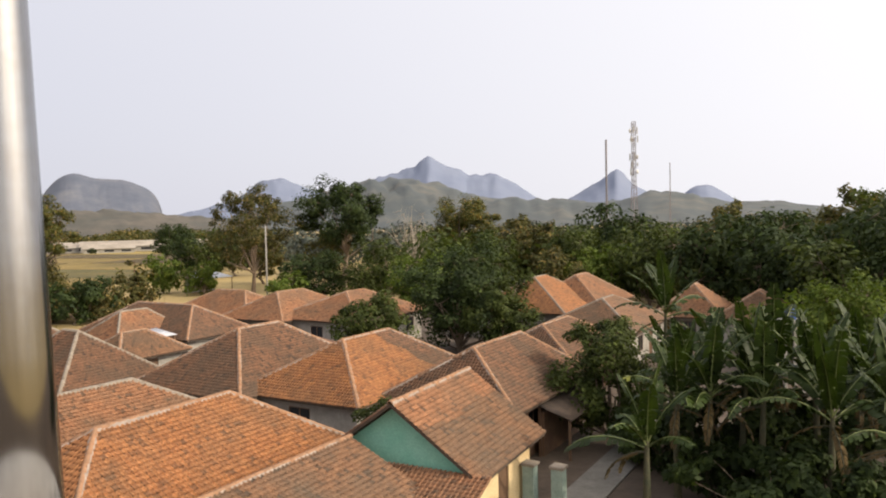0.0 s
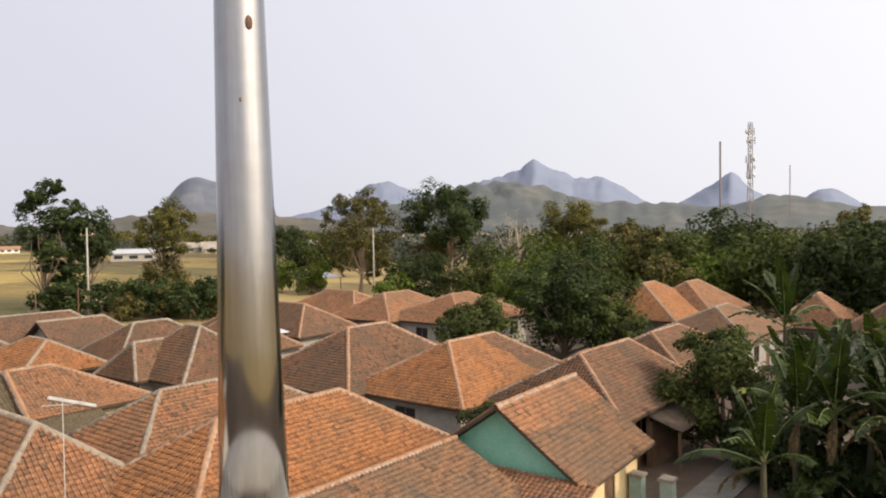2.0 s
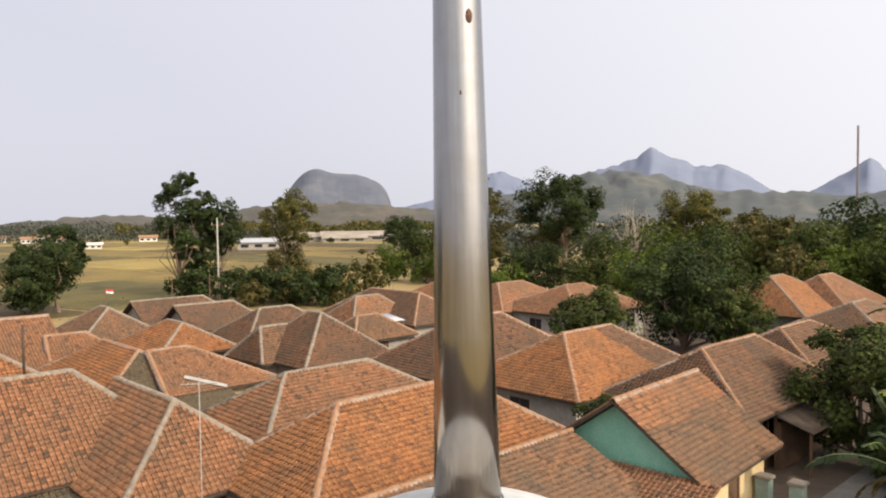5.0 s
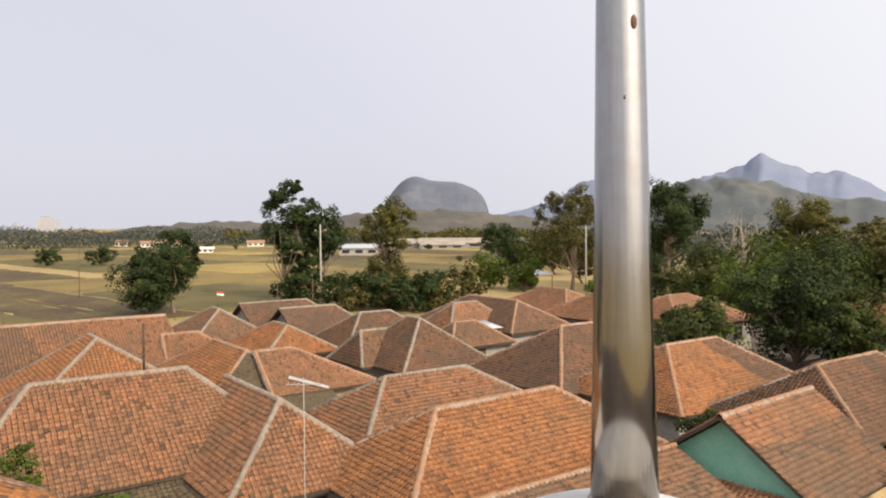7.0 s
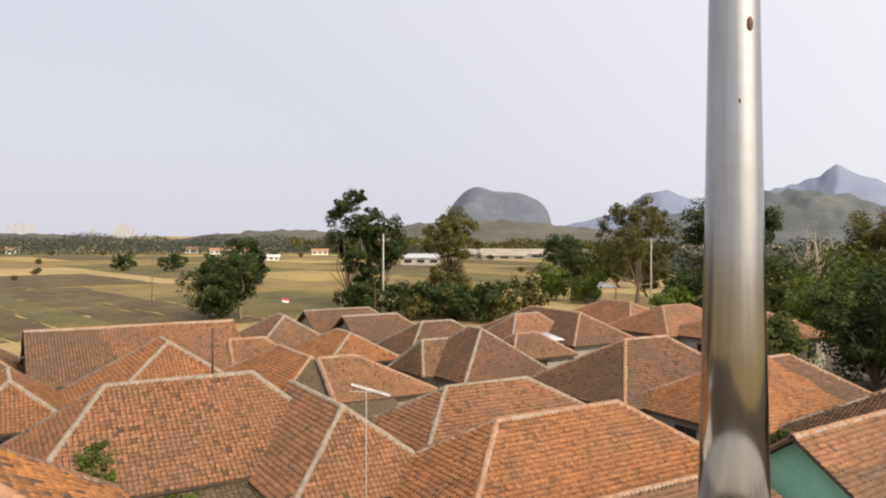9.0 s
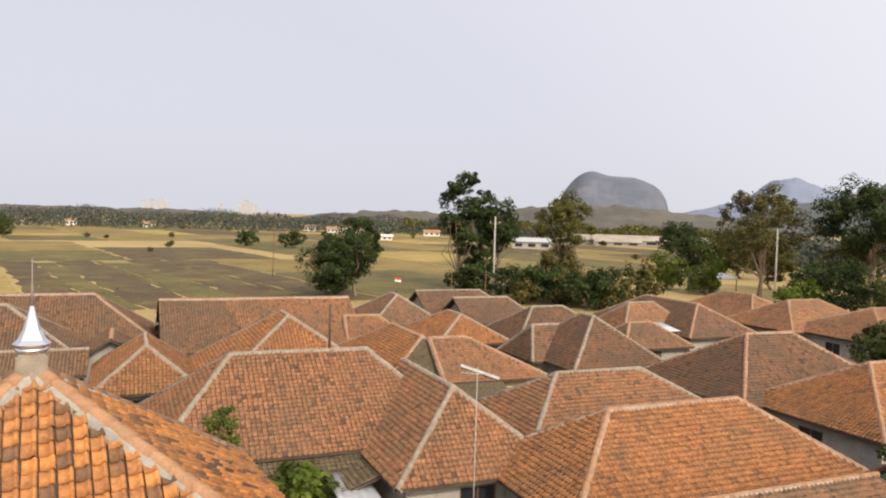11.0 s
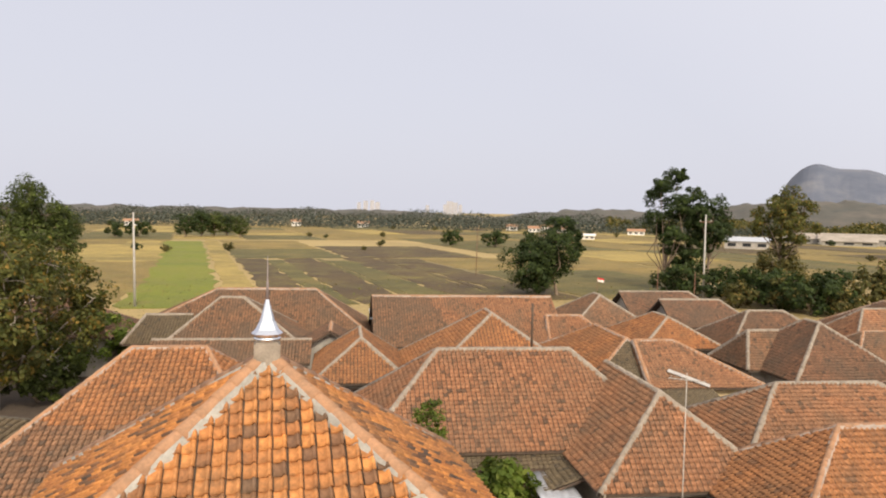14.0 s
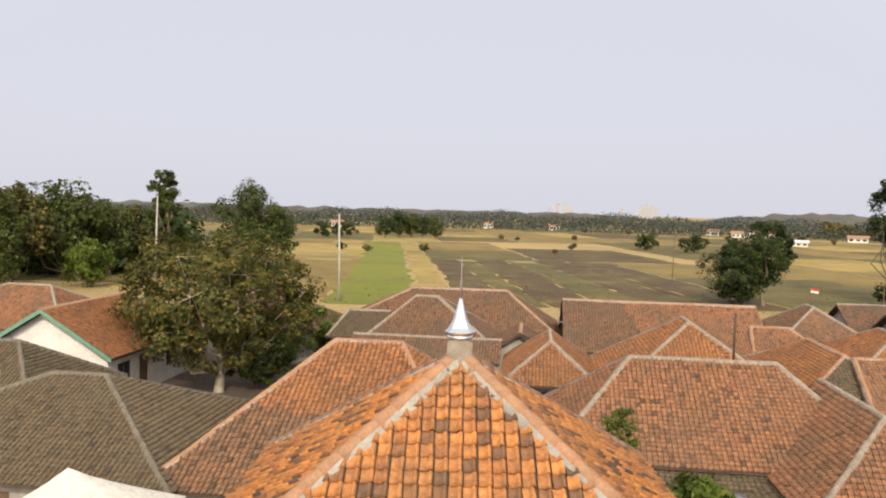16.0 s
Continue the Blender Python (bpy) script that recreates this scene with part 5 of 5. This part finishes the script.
def lattice_mast(x, y, h, half, label, dishes=True, legs=3):
    """A steel lattice mast with braced legs, antenna panels and dishes."""
    thing = tagged(new("lattice_mast"), label, "radio mast", "radio masts")
    n = int(h / (half * 2.2))
    def corner(k, z):
        s = half * (1 - 0.62 * min(1.0, z / (h * 0.55)))
        return (s * math.cos(k * 2 * math.pi / legs), s * math.sin(k * 2 * math.pi / legs), z)
    for k in range(legs):
        v, q = tube([corner(k, h * i / 8) for i in range(9)], [0.11] * 9, 5)
        fast("leg", v, q, STEEL, thing)
        pcs = []
        for i in range(n):
            z0, z1 = h * i / n, h * (i + 1) / n
            pcs += [cylinder_bar(corner(k, z0), corner((k + 1) % legs, z1), 0.045), cylinder_bar(corner(k, z1), corner((k + 1) % legs, z1), 0.04), cylinder_bar(corner((k + 1) % legs, z0), corner(k, z1), 0.045)]
        v, q = join(pcs)
        fast("bracing", v, q, STEEL, thing)
    if dishes:
        for z in (0.60, 0.66, 0.72, 0.86, 0.93):
            for k in range(3):
                a = k * 2.1 + z * 9
                bm = bmesh.new()
                if k == 0:
                    lathe(bm, [(0.1, 0.0), (0.6, 0.1), (0.75, 0.3)], 12)
                    ob = part("dish", bm, PLASTER_WHITE, thing)
                    ob.matrix_basis = Matrix.Translation((1.0 * math.cos(a), 1.0 * math.sin(a), z * h)) @ Euler((0, radians(90), a)).to_matrix().to_4x4()
                else:
                    box(bm, -0.15, 0.15, -0.1, 0.1, -1.1, 1.1)
                    ob = part("antenna_panel", bm, PLASTER_GREY, thing)
                    ob.matrix_basis = Matrix.Translation((1.25 * math.cos(a), 1.25 * math.sin(a), z * h))
                v, q = cylinder_bar((0, 0, z * h), (1.2 * math.cos(a), 1.2 * math.sin(a), z * h), 0.06)
                fast("bracket", v, q, STEEL, thing)
    thing.matrix_basis = pose(x, y, 0, 0, 0, 15)


STEEL = plain_material("painted_steel", (0.20, 0.19, 0.195), (0.27, 0.22, 0.215), 0.15, 0.6, 3.0, 0.2)


def bearing(az, dist):
    return -math.sin(radians(az)) * dist, math.cos(radians(az)) * dist


lattice_mast(*bearing(-14.35, 250), 40.5, 1.9, "tall lattice telecom mast with dishes and panels")
lattice_mast(*bearing(-12.36, 245), 34.5, 0.55, "slender lattice mast with few antennas", False)
lattice_mast(*bearing(-16.9, 800), 64.0, 1.2, "distant thin mast on the hill", False)

# ---- prayer hall finial ----
px, py = plan(-1.52, 11.5)
thing = tagged(new("roof_finial"), "polished steel cone finial with a spire on a cement block", "finial")
thing.matrix_basis = pose(px, py, 7.64, 0, 0, ANG + 6)
bm = bmesh.new()
box(bm, -0.19, 0.19, -0.19, 0.19, 0.0, 0.40)
bmesh.ops.bevel(bm, geom=list(bm.edges), offset=0.03, segments=2, affect="EDGES")
part("cement_block", bm, MORTAR, thing)
bm = bmesh.new()
lathe(bm, [(0.17, 0.40), (0.20, 0.43), (0.20, 0.46), (0.17, 0.48)], 24)
part("collar", bm, CHROME, thing)
bm = bmesh.new()
lathe(bm, [(0.20, 0.47), (0.235, 0.52), (0.17, 0.58), (0.110, 0.70), (0.070, 0.84), (0.042, 0.95), (0.026, 1.02)], 8)
for f in bm.faces:
    f.smooth = False
part("cone", bm, CHROME, thing)
bm = bmesh.new()
lathe(bm, [(0.022, 1.01), (0.016, 1.28), (0.008, 1.33), (0.004, 1.66)], 10)
part("spire", bm, STEEL, thing)

# ---- the steel pole beside the camera ----
STEELPOLE, n_, l_, p_ = base_mat("brushed_stainless_steel", 0.34, 1.0)
pos_ = n_.new("ShaderNodeTexCoord").outputs["Object"]
mp_ = n_.new("ShaderNodeMapping")
mp_.inputs["Scale"].default_value = (40.0, 40.0, 1.5)
l_.new(pos_, mp_.inputs["Vector"])
streak = noise_node(n_, l_, 1.6, 5, mp_.outputs[0], 0.6)
worn_reflect_steel = n_.new("ShaderNodeMix")
worn_reflect_steel.data_type = "RGBA"
tarnish = ramp(n_, l_, noise_node(n_, l_, 9.0, 5, pos_, 0.7), [(0.45, (0, 0, 0)), (0.75, (0.5, 0.5, 0.5))])
l_.new(mix(n_, l_, tarnish, ramp(n_, l_, streak, [(0.3, (0.27, 0.27, 0.285)), (0.7, (0.38, 0.375, 0.37))]), (0.25, 0.215, 0.18)), worn_reflect_steel.inputs[6])
l_.new(ramp(n_, l_, streak, [(0.3, (0.14, 0.14, 0.14)), (0.7, (0.23, 0.23, 0.23))]), p_.inputs["Roughness"])
sep_ = n_.new("ShaderNodeSeparateXYZ")
l_.new(pos_, sep_.inputs[0])
# A brownish reflection low on the shaft is put into the base colour.
foot_reflect_ = ramp(n_, l_, sep_.outputs["Z"], [(0.05, (1, 1, 1)), (0.13, (0, 0, 0))])
worn_reflect_steel.inputs[7].default_value = (0.36, 0.325, 0.29, 1)
l_.new(foot_reflect_, worn_reflect_steel.inputs[0])
l_.new(worn_reflect_steel.outputs[2], p_.inputs["Base Color"])
thing = tagged(new("steel_pole"), "tapered stainless steel pole with scratches on a white cap", "pole")
thing.matrix_basis = pose(-0.4225, 0.7350, 9.670)
pole_profile = [(0.0395, 0.0), (0.0345, 0.2), (0.0315, 0.34), (0.0270, 0.60), (0.024, 0.80), (0.020, 1.10), (0.004, 1.16)]
bm = bmesh.new()
lathe(bm, pole_profile, 40)
shaft = part("shaft", bm, STEELPOLE, thing)
shaft.matrix_basis = Matrix(((1, 0, -0.019, 0), (0, 1, -0.007, 0), (0, 0, 1, 0), (0, 0, 0, 1)))
bm = bmesh.new()
lathe(bm, [(0.0415, 0.0), (0.0425, 0.008), (0.0395, 0.014)], 40)
part("weld_collar", bm, STEELPOLE, thing)
for k_, (za, zz, rz) in enumerate(((0.553, 0.0085, -34), (0.533, 0.0040, -38), (0.355, 0.0030, -28), (0.47, 0.0022, -62))):
    bm = bmesh.new()
    bmesh.ops.create_icosphere(bm, subdivisions=2, radius=zz)
    ob = part("stain", bm, RUST, thing, "brown rust spot")
    rad = 0.0276 if za > 0.5 else 0.0300
    ob.matrix_basis = Matrix.Translation((rad * math.cos(radians(rz)) - 0.019 * za, rad * math.sin(radians(rz)) - 0.007 * za, za)) @ Matrix.Diagonal((0.5, 0.8, 1.2, 1))
BALL = plain_material("white_ball_paint", (0.44, 0.44, 0.43), (0.54, 0.54, 0.53), 6.0, 0.6, 40.0)
bm = bmesh.new()
lathe(bm, [(max(0.008, 0.18 * math.sin(math.pi * i / 18)), -0.075 - 0.075 * math.cos(math.pi * i / 18)) for i in range(19)], 40)
part("cap", bm, BALL, thing)
tower = tagged(new("tower"), "slim plastered tower column that carries the steel pole", "tower")
tower.matrix_basis = pose(-0.4225, 0.7350, 0)
bm = bmesh.new()
lathe(bm, [(0.30, 0.0), (0.30, 8.9), (0.34, 8.95), (0.34, 9.05), (0.16, 9.12), (0.14, 9.53)], 24)
part("column", bm, PLASTER_WHITE, tower)

# ---- small things on and between the roofs ----
thing = tagged(new("tv_antenna"), "thin metal television antenna on a mast above the roofs", "antenna")
ax, ay = -11.6, 16.3
thing.matrix_basis = pose(ax, ay, 0, 0, 0, 25)
bm = bmesh.new()
lathe(bm, [(0.016, 0.0), (0.013, 6.0)], 8)
part("mast", bm, PLASTER_GREY, thing)
bm = bmesh.new()
box(bm, -0.45, 0.45, -0.008, 0.008, 5.82, 5.84)
part("boom", bm, PLASTER_GREY, thing)
for i in range(7):
    bm = bmesh.new()
    box(bm, -0.42 + i * 0.14 - 0.004, -0.42 + i * 0.14 + 0.004, -0.25 + i * 0.02, 0.25 - i * 0.02, 5.84, 5.848)
    part("element", bm, PLASTER_GREY, thing)
rx_, ry_ = plan(6.5, 26.9)
rod = tagged(new("iron_rod"), "rusty upright iron pipe on the roof ridge", "pipe")
rod.matrix_basis = pose(rx_, ry_, 4.9)
bm = bmesh.new()
lathe(bm, [(0.045, 0.0), (0.042, 1.8)], 10)
part("pipe", bm, DECK, rod)


def gate_post(x, y, h=1.5):
    thing = tagged(new("gate_post"), "pale green plastered gate post with a flat cap", "gate post", "gate posts")
    thing.matrix_basis = pose(x, y, 0.1, 0, 0, ANG)
    bm = bmesh.new()
    box(bm, -0.2, 0.2, -0.2, 0.2, 0, h)
    part("shaft", bm, GATE_PAINT, thing)
    bm = bmesh.new()
    box(bm, -0.26, 0.26, -0.26, 0.26, h, h + 0.1)
    bmesh.ops.bevel(bm, geom=list(bm.edges), offset=0.02, segments=2, affect="EDGES")
    part("cap", bm, MORTAR, thing)


gate_post(*plan(23.3, 10.2))
gate_post(*plan(23.4, 9.2))


def sheet_roof(label, u0, u1, v0, v1, z0, z1, material, wall_mat):
    """An open shed: a ribbed metal sheet on posts over low walls."""
    thing = tagged(new("shed"), label, "shed", "sheds")
    thing.matrix_basis = pose(*plan((u0 + u1) / 2, (v0 + v1) / 2), 0, 0, 0, ANG)
    hu, hv = (u1 - u0) / 2, (v1 - v0) / 2
    n = max(8, int((u1 - u0) / 0.12))
    verts, quads = [], []
    for i in range(n + 1):
        x = -hu + 2 * hu * i / n
        o = 0.03 * (i % 2)
        for dz in (0.0, -0.03):
            verts += [(x, -hv, z0 + o + dz), (x, hv, z1 + o + dz)]
    for i in range(n):
        k = i * 4
        quads += [(k, k + 4, k + 5, k + 1), (k + 3, k + 7, k + 6, k + 2), (k, k + 2, k + 6, k + 4), (k + 1, k + 5, k + 7, k + 3)]
    fast("roof_sheet", verts, quads, material, thing)
    for sx in (-hu + 0.15, hu - 0.15):
        for sy, zz in ((-hv + 0.15, z0), (hv - 0.15, z1)):
            bm = bmesh.new()
            box(bm, sx - 0.05, sx + 0.05, sy - 0.05, sy + 0.05, 0, zz - 0.05)
            part("post", bm, WOOD, thing)
    bm = bmesh.new()
    box(bm, -hu + 0.2, hu - 0.2, hv - 0.3, hv - 0.2, 0, z1 - 0.35)
    part("wall", bm, wall_mat, thing)
    return thing


sheet_roof("pale zinc sheet porch in the courtyard", 5.3, 6.5, 18.6, 23.0, 1.7, 2.0, ZINC, PLASTER_GREY)
sheet_roof("open shed with a bluish metal roof beyond the houses", 76.0, 82.0, 84.0, 88.0, 2.2, 2.9, ZINC, PLASTER_GREY)
sheet_roof("shed with a pale metal roof behind the trees", 96.0, 101.0, 41.0, 45.0, 3.6, 4.3, ZINC, PLASTER_WHITE)
sheet_roof("white metal awning over a passage among roofs", 31.5, 33.5, 39.5, 41.5, 2.9, 3.2, ZINC, PLASTER_WHITE)
sheet_roof("dark metal lean-to beside the brown roof", 33.4, 36.5, 27.5, 31.0, 2.4, 3.0, RUST, PLASTER_GREY)
# Awning guessed from dark roof edges; its dark colours stand in for shade beneath.
sheet_roof("dark sheet awning in deep shade beside the brown roof", 28.5, 33.0, 10.6, 12.2, 1.8, 2.3, DECK, WOOD)
sheet_roof("small hut with a white metal roof by the woods", -62.5, -59.5, 107.0, 110.0, 3.6, 4.2, ZINC, PLASTER_WHITE)
bm = bmesh.new()
box(bm, -0.95, 0.95, -0.14, 0.14, 0.0, 0.03)
strip = tagged(part("roof_flashing", bm, POLE_CONCRETE), "strip of pale metal flashing laid on old tiles", "flashing")
strip.matrix_basis = pose(*plan(15.0, 31.72), 2.75, 14, 16, ANG - 31)
sheet_roof("grey sheet roof beside the long field house", 1.4, 3.0, 49.0, 51.0, 2.9, 3.3, ZINC, PLASTER_GREY)

# white canopy
CANVAS = plain_material("white_canvas", (0.52, 0.49, 0.42), (0.62, 0.59, 0.52), 1.0, 0.8, 8.0)
thing = tagged(new("canopy"), "white canvas canopy with a pointed top on posts", "canopy")
thing.matrix_basis = pose(*plan(-9.9, 14.55), 0, 0, 0, ANG)
verts, quads = [], []
for i in range(7):
    f = i / 6
    s, zc = 1.75 * f, 4.45 - 1.15 * f ** 0.85
    verts += [(-s, -s, zc), (s, -s, zc), (s, s, zc), (-s, s, zc)]
for i in range(6):
    for k in range(4):
        quads.append((i * 4 + k, (i + 1) * 4 + k, (i + 1) * 4 + (k + 1) % 4, i * 4 + (k + 1) % 4))
fast("canvas", verts, quads, CANVAS, thing)
for sx, sy in ((-1, -1), (1, -1), (1, 1), (-1, 1)):
    bm = bmesh.new()
    lathe(bm, [(0.03, 0), (0.03, 3.3)], 8, sx * 1.68, sy * 1.68)
    part("post", bm, ZINC, thing)

# blue water tank on a stand
BLUE = plain_material("blue_plastic", (0.015, 0.05, 0.22), (0.025, 0.075, 0.30), 2.0, 0.35, 10.0)
thing = tagged(new("water_tank"), "blue plastic water tank on a concrete stand", "water tank")
thing.matrix_basis = pose(18.9, 40.8, 0)
bm = bmesh.new()
lathe(bm, [(0.29, 4.2), (0.31, 4.27), (0.30, 4.45), (0.32, 4.52), (0.30, 4.6), (0.29, 4.7), (0.15, 4.8), (0.11, 4.84)], 20)
part("tank", bm, BLUE, thing)
bm = bmesh.new()
box(bm, -0.6, 0.6, -0.6, 0.6, 4.08, 4.2)
part("platform", bm, CONCRETE, thing)
for sx in (-0.5, 0.5):
    for sy in (-0.5, 0.5):
        bm = bmesh.new()
        box(bm, sx - 0.07, sx + 0.07, sy - 0.07, sy + 0.07, 0, 4.08)
        part("leg", bm, CONCRETE, thing)

# red and white flag on a post
thing = tagged(new("flag"), "small red and white flag on a thin post", "flag")
thing.matrix_basis = pose(*bearing(41.0, 78), 0, 0, 0, 40)
bm = bmesh.new()
lathe(bm, [(0.03, 0), (0.025, 3.6)], 8)
part("post", bm, RUST, thing)
RED = plain_material("flag_red", (0.45, 0.03, 0.03), (0.55, 0.05, 0.04), 3.0, 0.8, 20.0)
for z0, z1, mt in ((3.35, 3.55, RED), (3.15, 3.347, PLASTER_WHITE)):
    verts, quads = [], []
    for i in range(9):
        x = 0.03 + i * 0.08
        yy = 0.05 * math.sin(i * 0.9)
        verts += [(x, yy, z0 - 0.02 * i * 0.5), (x, yy, z1 - 0.02 * i * 0.5)]
    for i in range(8):
        quads.append((i * 2, i * 2 + 2, i * 2 + 3, i * 2 + 1))
    fast("cloth", verts, quads, mt, thing)

# ---- far buildings ----
def far_building(label, az, dist, w, d, h, material, roof_mat, storeys=0, pitch=True):
    thing = tagged(new("building"), label, "building", "distant buildings")
    thing.matrix_basis = pose(*bearing(az, dist), 0, 0, 0, az)
    bm = bmesh.new()
    box(bm, -w / 2, w / 2, -d / 2, d / 2, 0, h)
    part("wall", bm, material, thing)
    bm = bmesh.new()
    if pitch:
        r = min(d * 0.2, 2.2)
        ring = [(-d / 2 - 0.5, h), (d / 2 + 0.5, h), (d / 2 + 0.5, h + 0.15), (0, h + r), (-d / 2 - 0.5, h + 0.15)]
        va, vb = [bm.verts.new((-w / 2 - 0.5, y, z)) for y, z in ring], [bm.verts.new((w / 2 + 0.5, y, z)) for y, z in ring]
        bm.faces.new(va)
        bm.faces.new(vb[::-1])
        for i in range(5):
            bm.faces.new((va[(i + 1) % 5], va[i], vb[i], vb[(i + 1) % 5]))
    else:
        box(bm, -w / 2 - 0.3, w / 2 + 0.3, -d / 2 - 0.3, d / 2 + 0.3, h, h + 0.6)
    part("roof", bm, roof_mat, thing)
    rows = max(1, storeys)
    cols = max(3, int(w / 6)) if not storeys else 5
    for j in range(rows):
        for i in range(cols):
            cx = -w / 2 + w * (i + 0.5) / cols
            z = h * (j + 0.35) / rows
            bm = bmesh.new()
            box(bm, cx - w / cols * 0.28, cx + w / cols * 0.28, -d / 2 - 0.08, -d / 2 + 0.02, z, z + h / rows * 0.42)
            part("window", bm, GLASS_DARK if not storeys else PLASTER_GREY, thing)


FACTORY = plain_material("weathered_sheet_roof", (0.24, 0.205, 0.165), (0.37, 0.325, 0.27), 0.12, 0.9, 1.5)
for az, dist, w, d, h in ((25.6, 335, 30, 12, 1.9), (22.8, 330, 34, 12, 2.2), (20.0, 345, 30, 12, 1.8), (24.0, 318, 18, 8, 1.6)):
    far_building("long low factory shed with a pale roof", az, dist, w, d, h, CONCRETE, FACTORY)
far_building("low grey farm building", 30.4, 255, 13, 7, 2.4, PLASTER_GREY, ZINC)
far_building("house with a red-brown roof behind trees", -7.6, 150, 6, 6, 6.4, PLASTER_WHITE, CAP)
for az, dist, w, h in ((45.5, 395, 6, 2.0), (43.6, 398, 7, 1.9), (44.6, 410, 5, 2.6), (47.2, 420, 6, 2.2), (58.5, 425, 6, 2.4), (63.5, 430, 5, 2.6), (75.0, 400, 6, 2.2), (38.0, 385, 8, 1.9), (92.5, 128, 5, 3.0), (96.2, 130, 6, 2.8)):
    far_building("small white farmhouse at the far tree line", az, dist, w, 6, h, PLASTER_WHITE, CAP if w < 9 else ZINC)
CITY = plain_material("far_tower_render", (0.31, 0.32, 0.37), (0.37, 0.37, 0.42), 0.02, 0.9, 0.2)
for az, w, h in ((57.4, 13, 33), (57.8, 12, 38), (58.3, 12, 36), (58.8, 10, 31), (52.2, 14, 30), (51.9, 18, 40), (51.5, 15, 36), (51.1, 10, 30), (53.6, 9, 27)):
    far_building("pale apartment tower in the hazy distance", az, 2300, w * 1.1, 20, h, CITY, CITY, 8, False)
far_building("white tent-like low building on the plain", 41.6, 300, 6, 4, 1.5, PLASTER_WHITE, PLASTER_WHITE)

# scattered stones, pots and planks in the yards
srng = random.Random(3)
for i in range(14):
    bm = bmesh.new()
    lathe(bm, [(0.12, 0.0), (0.2, 0.18), (0.19, 0.32), (0.22, 0.34), (0.20, 0.36)], 12)
    pot = tagged(part("plant_pot", bm, CAP), "small clay pot in the courtyard", "pot", "pots")
    pot.matrix_basis = pose(*plan(3.2 + (i % 5) * 0.55, 18.6 + (i // 5) * 0.6), 0.1)
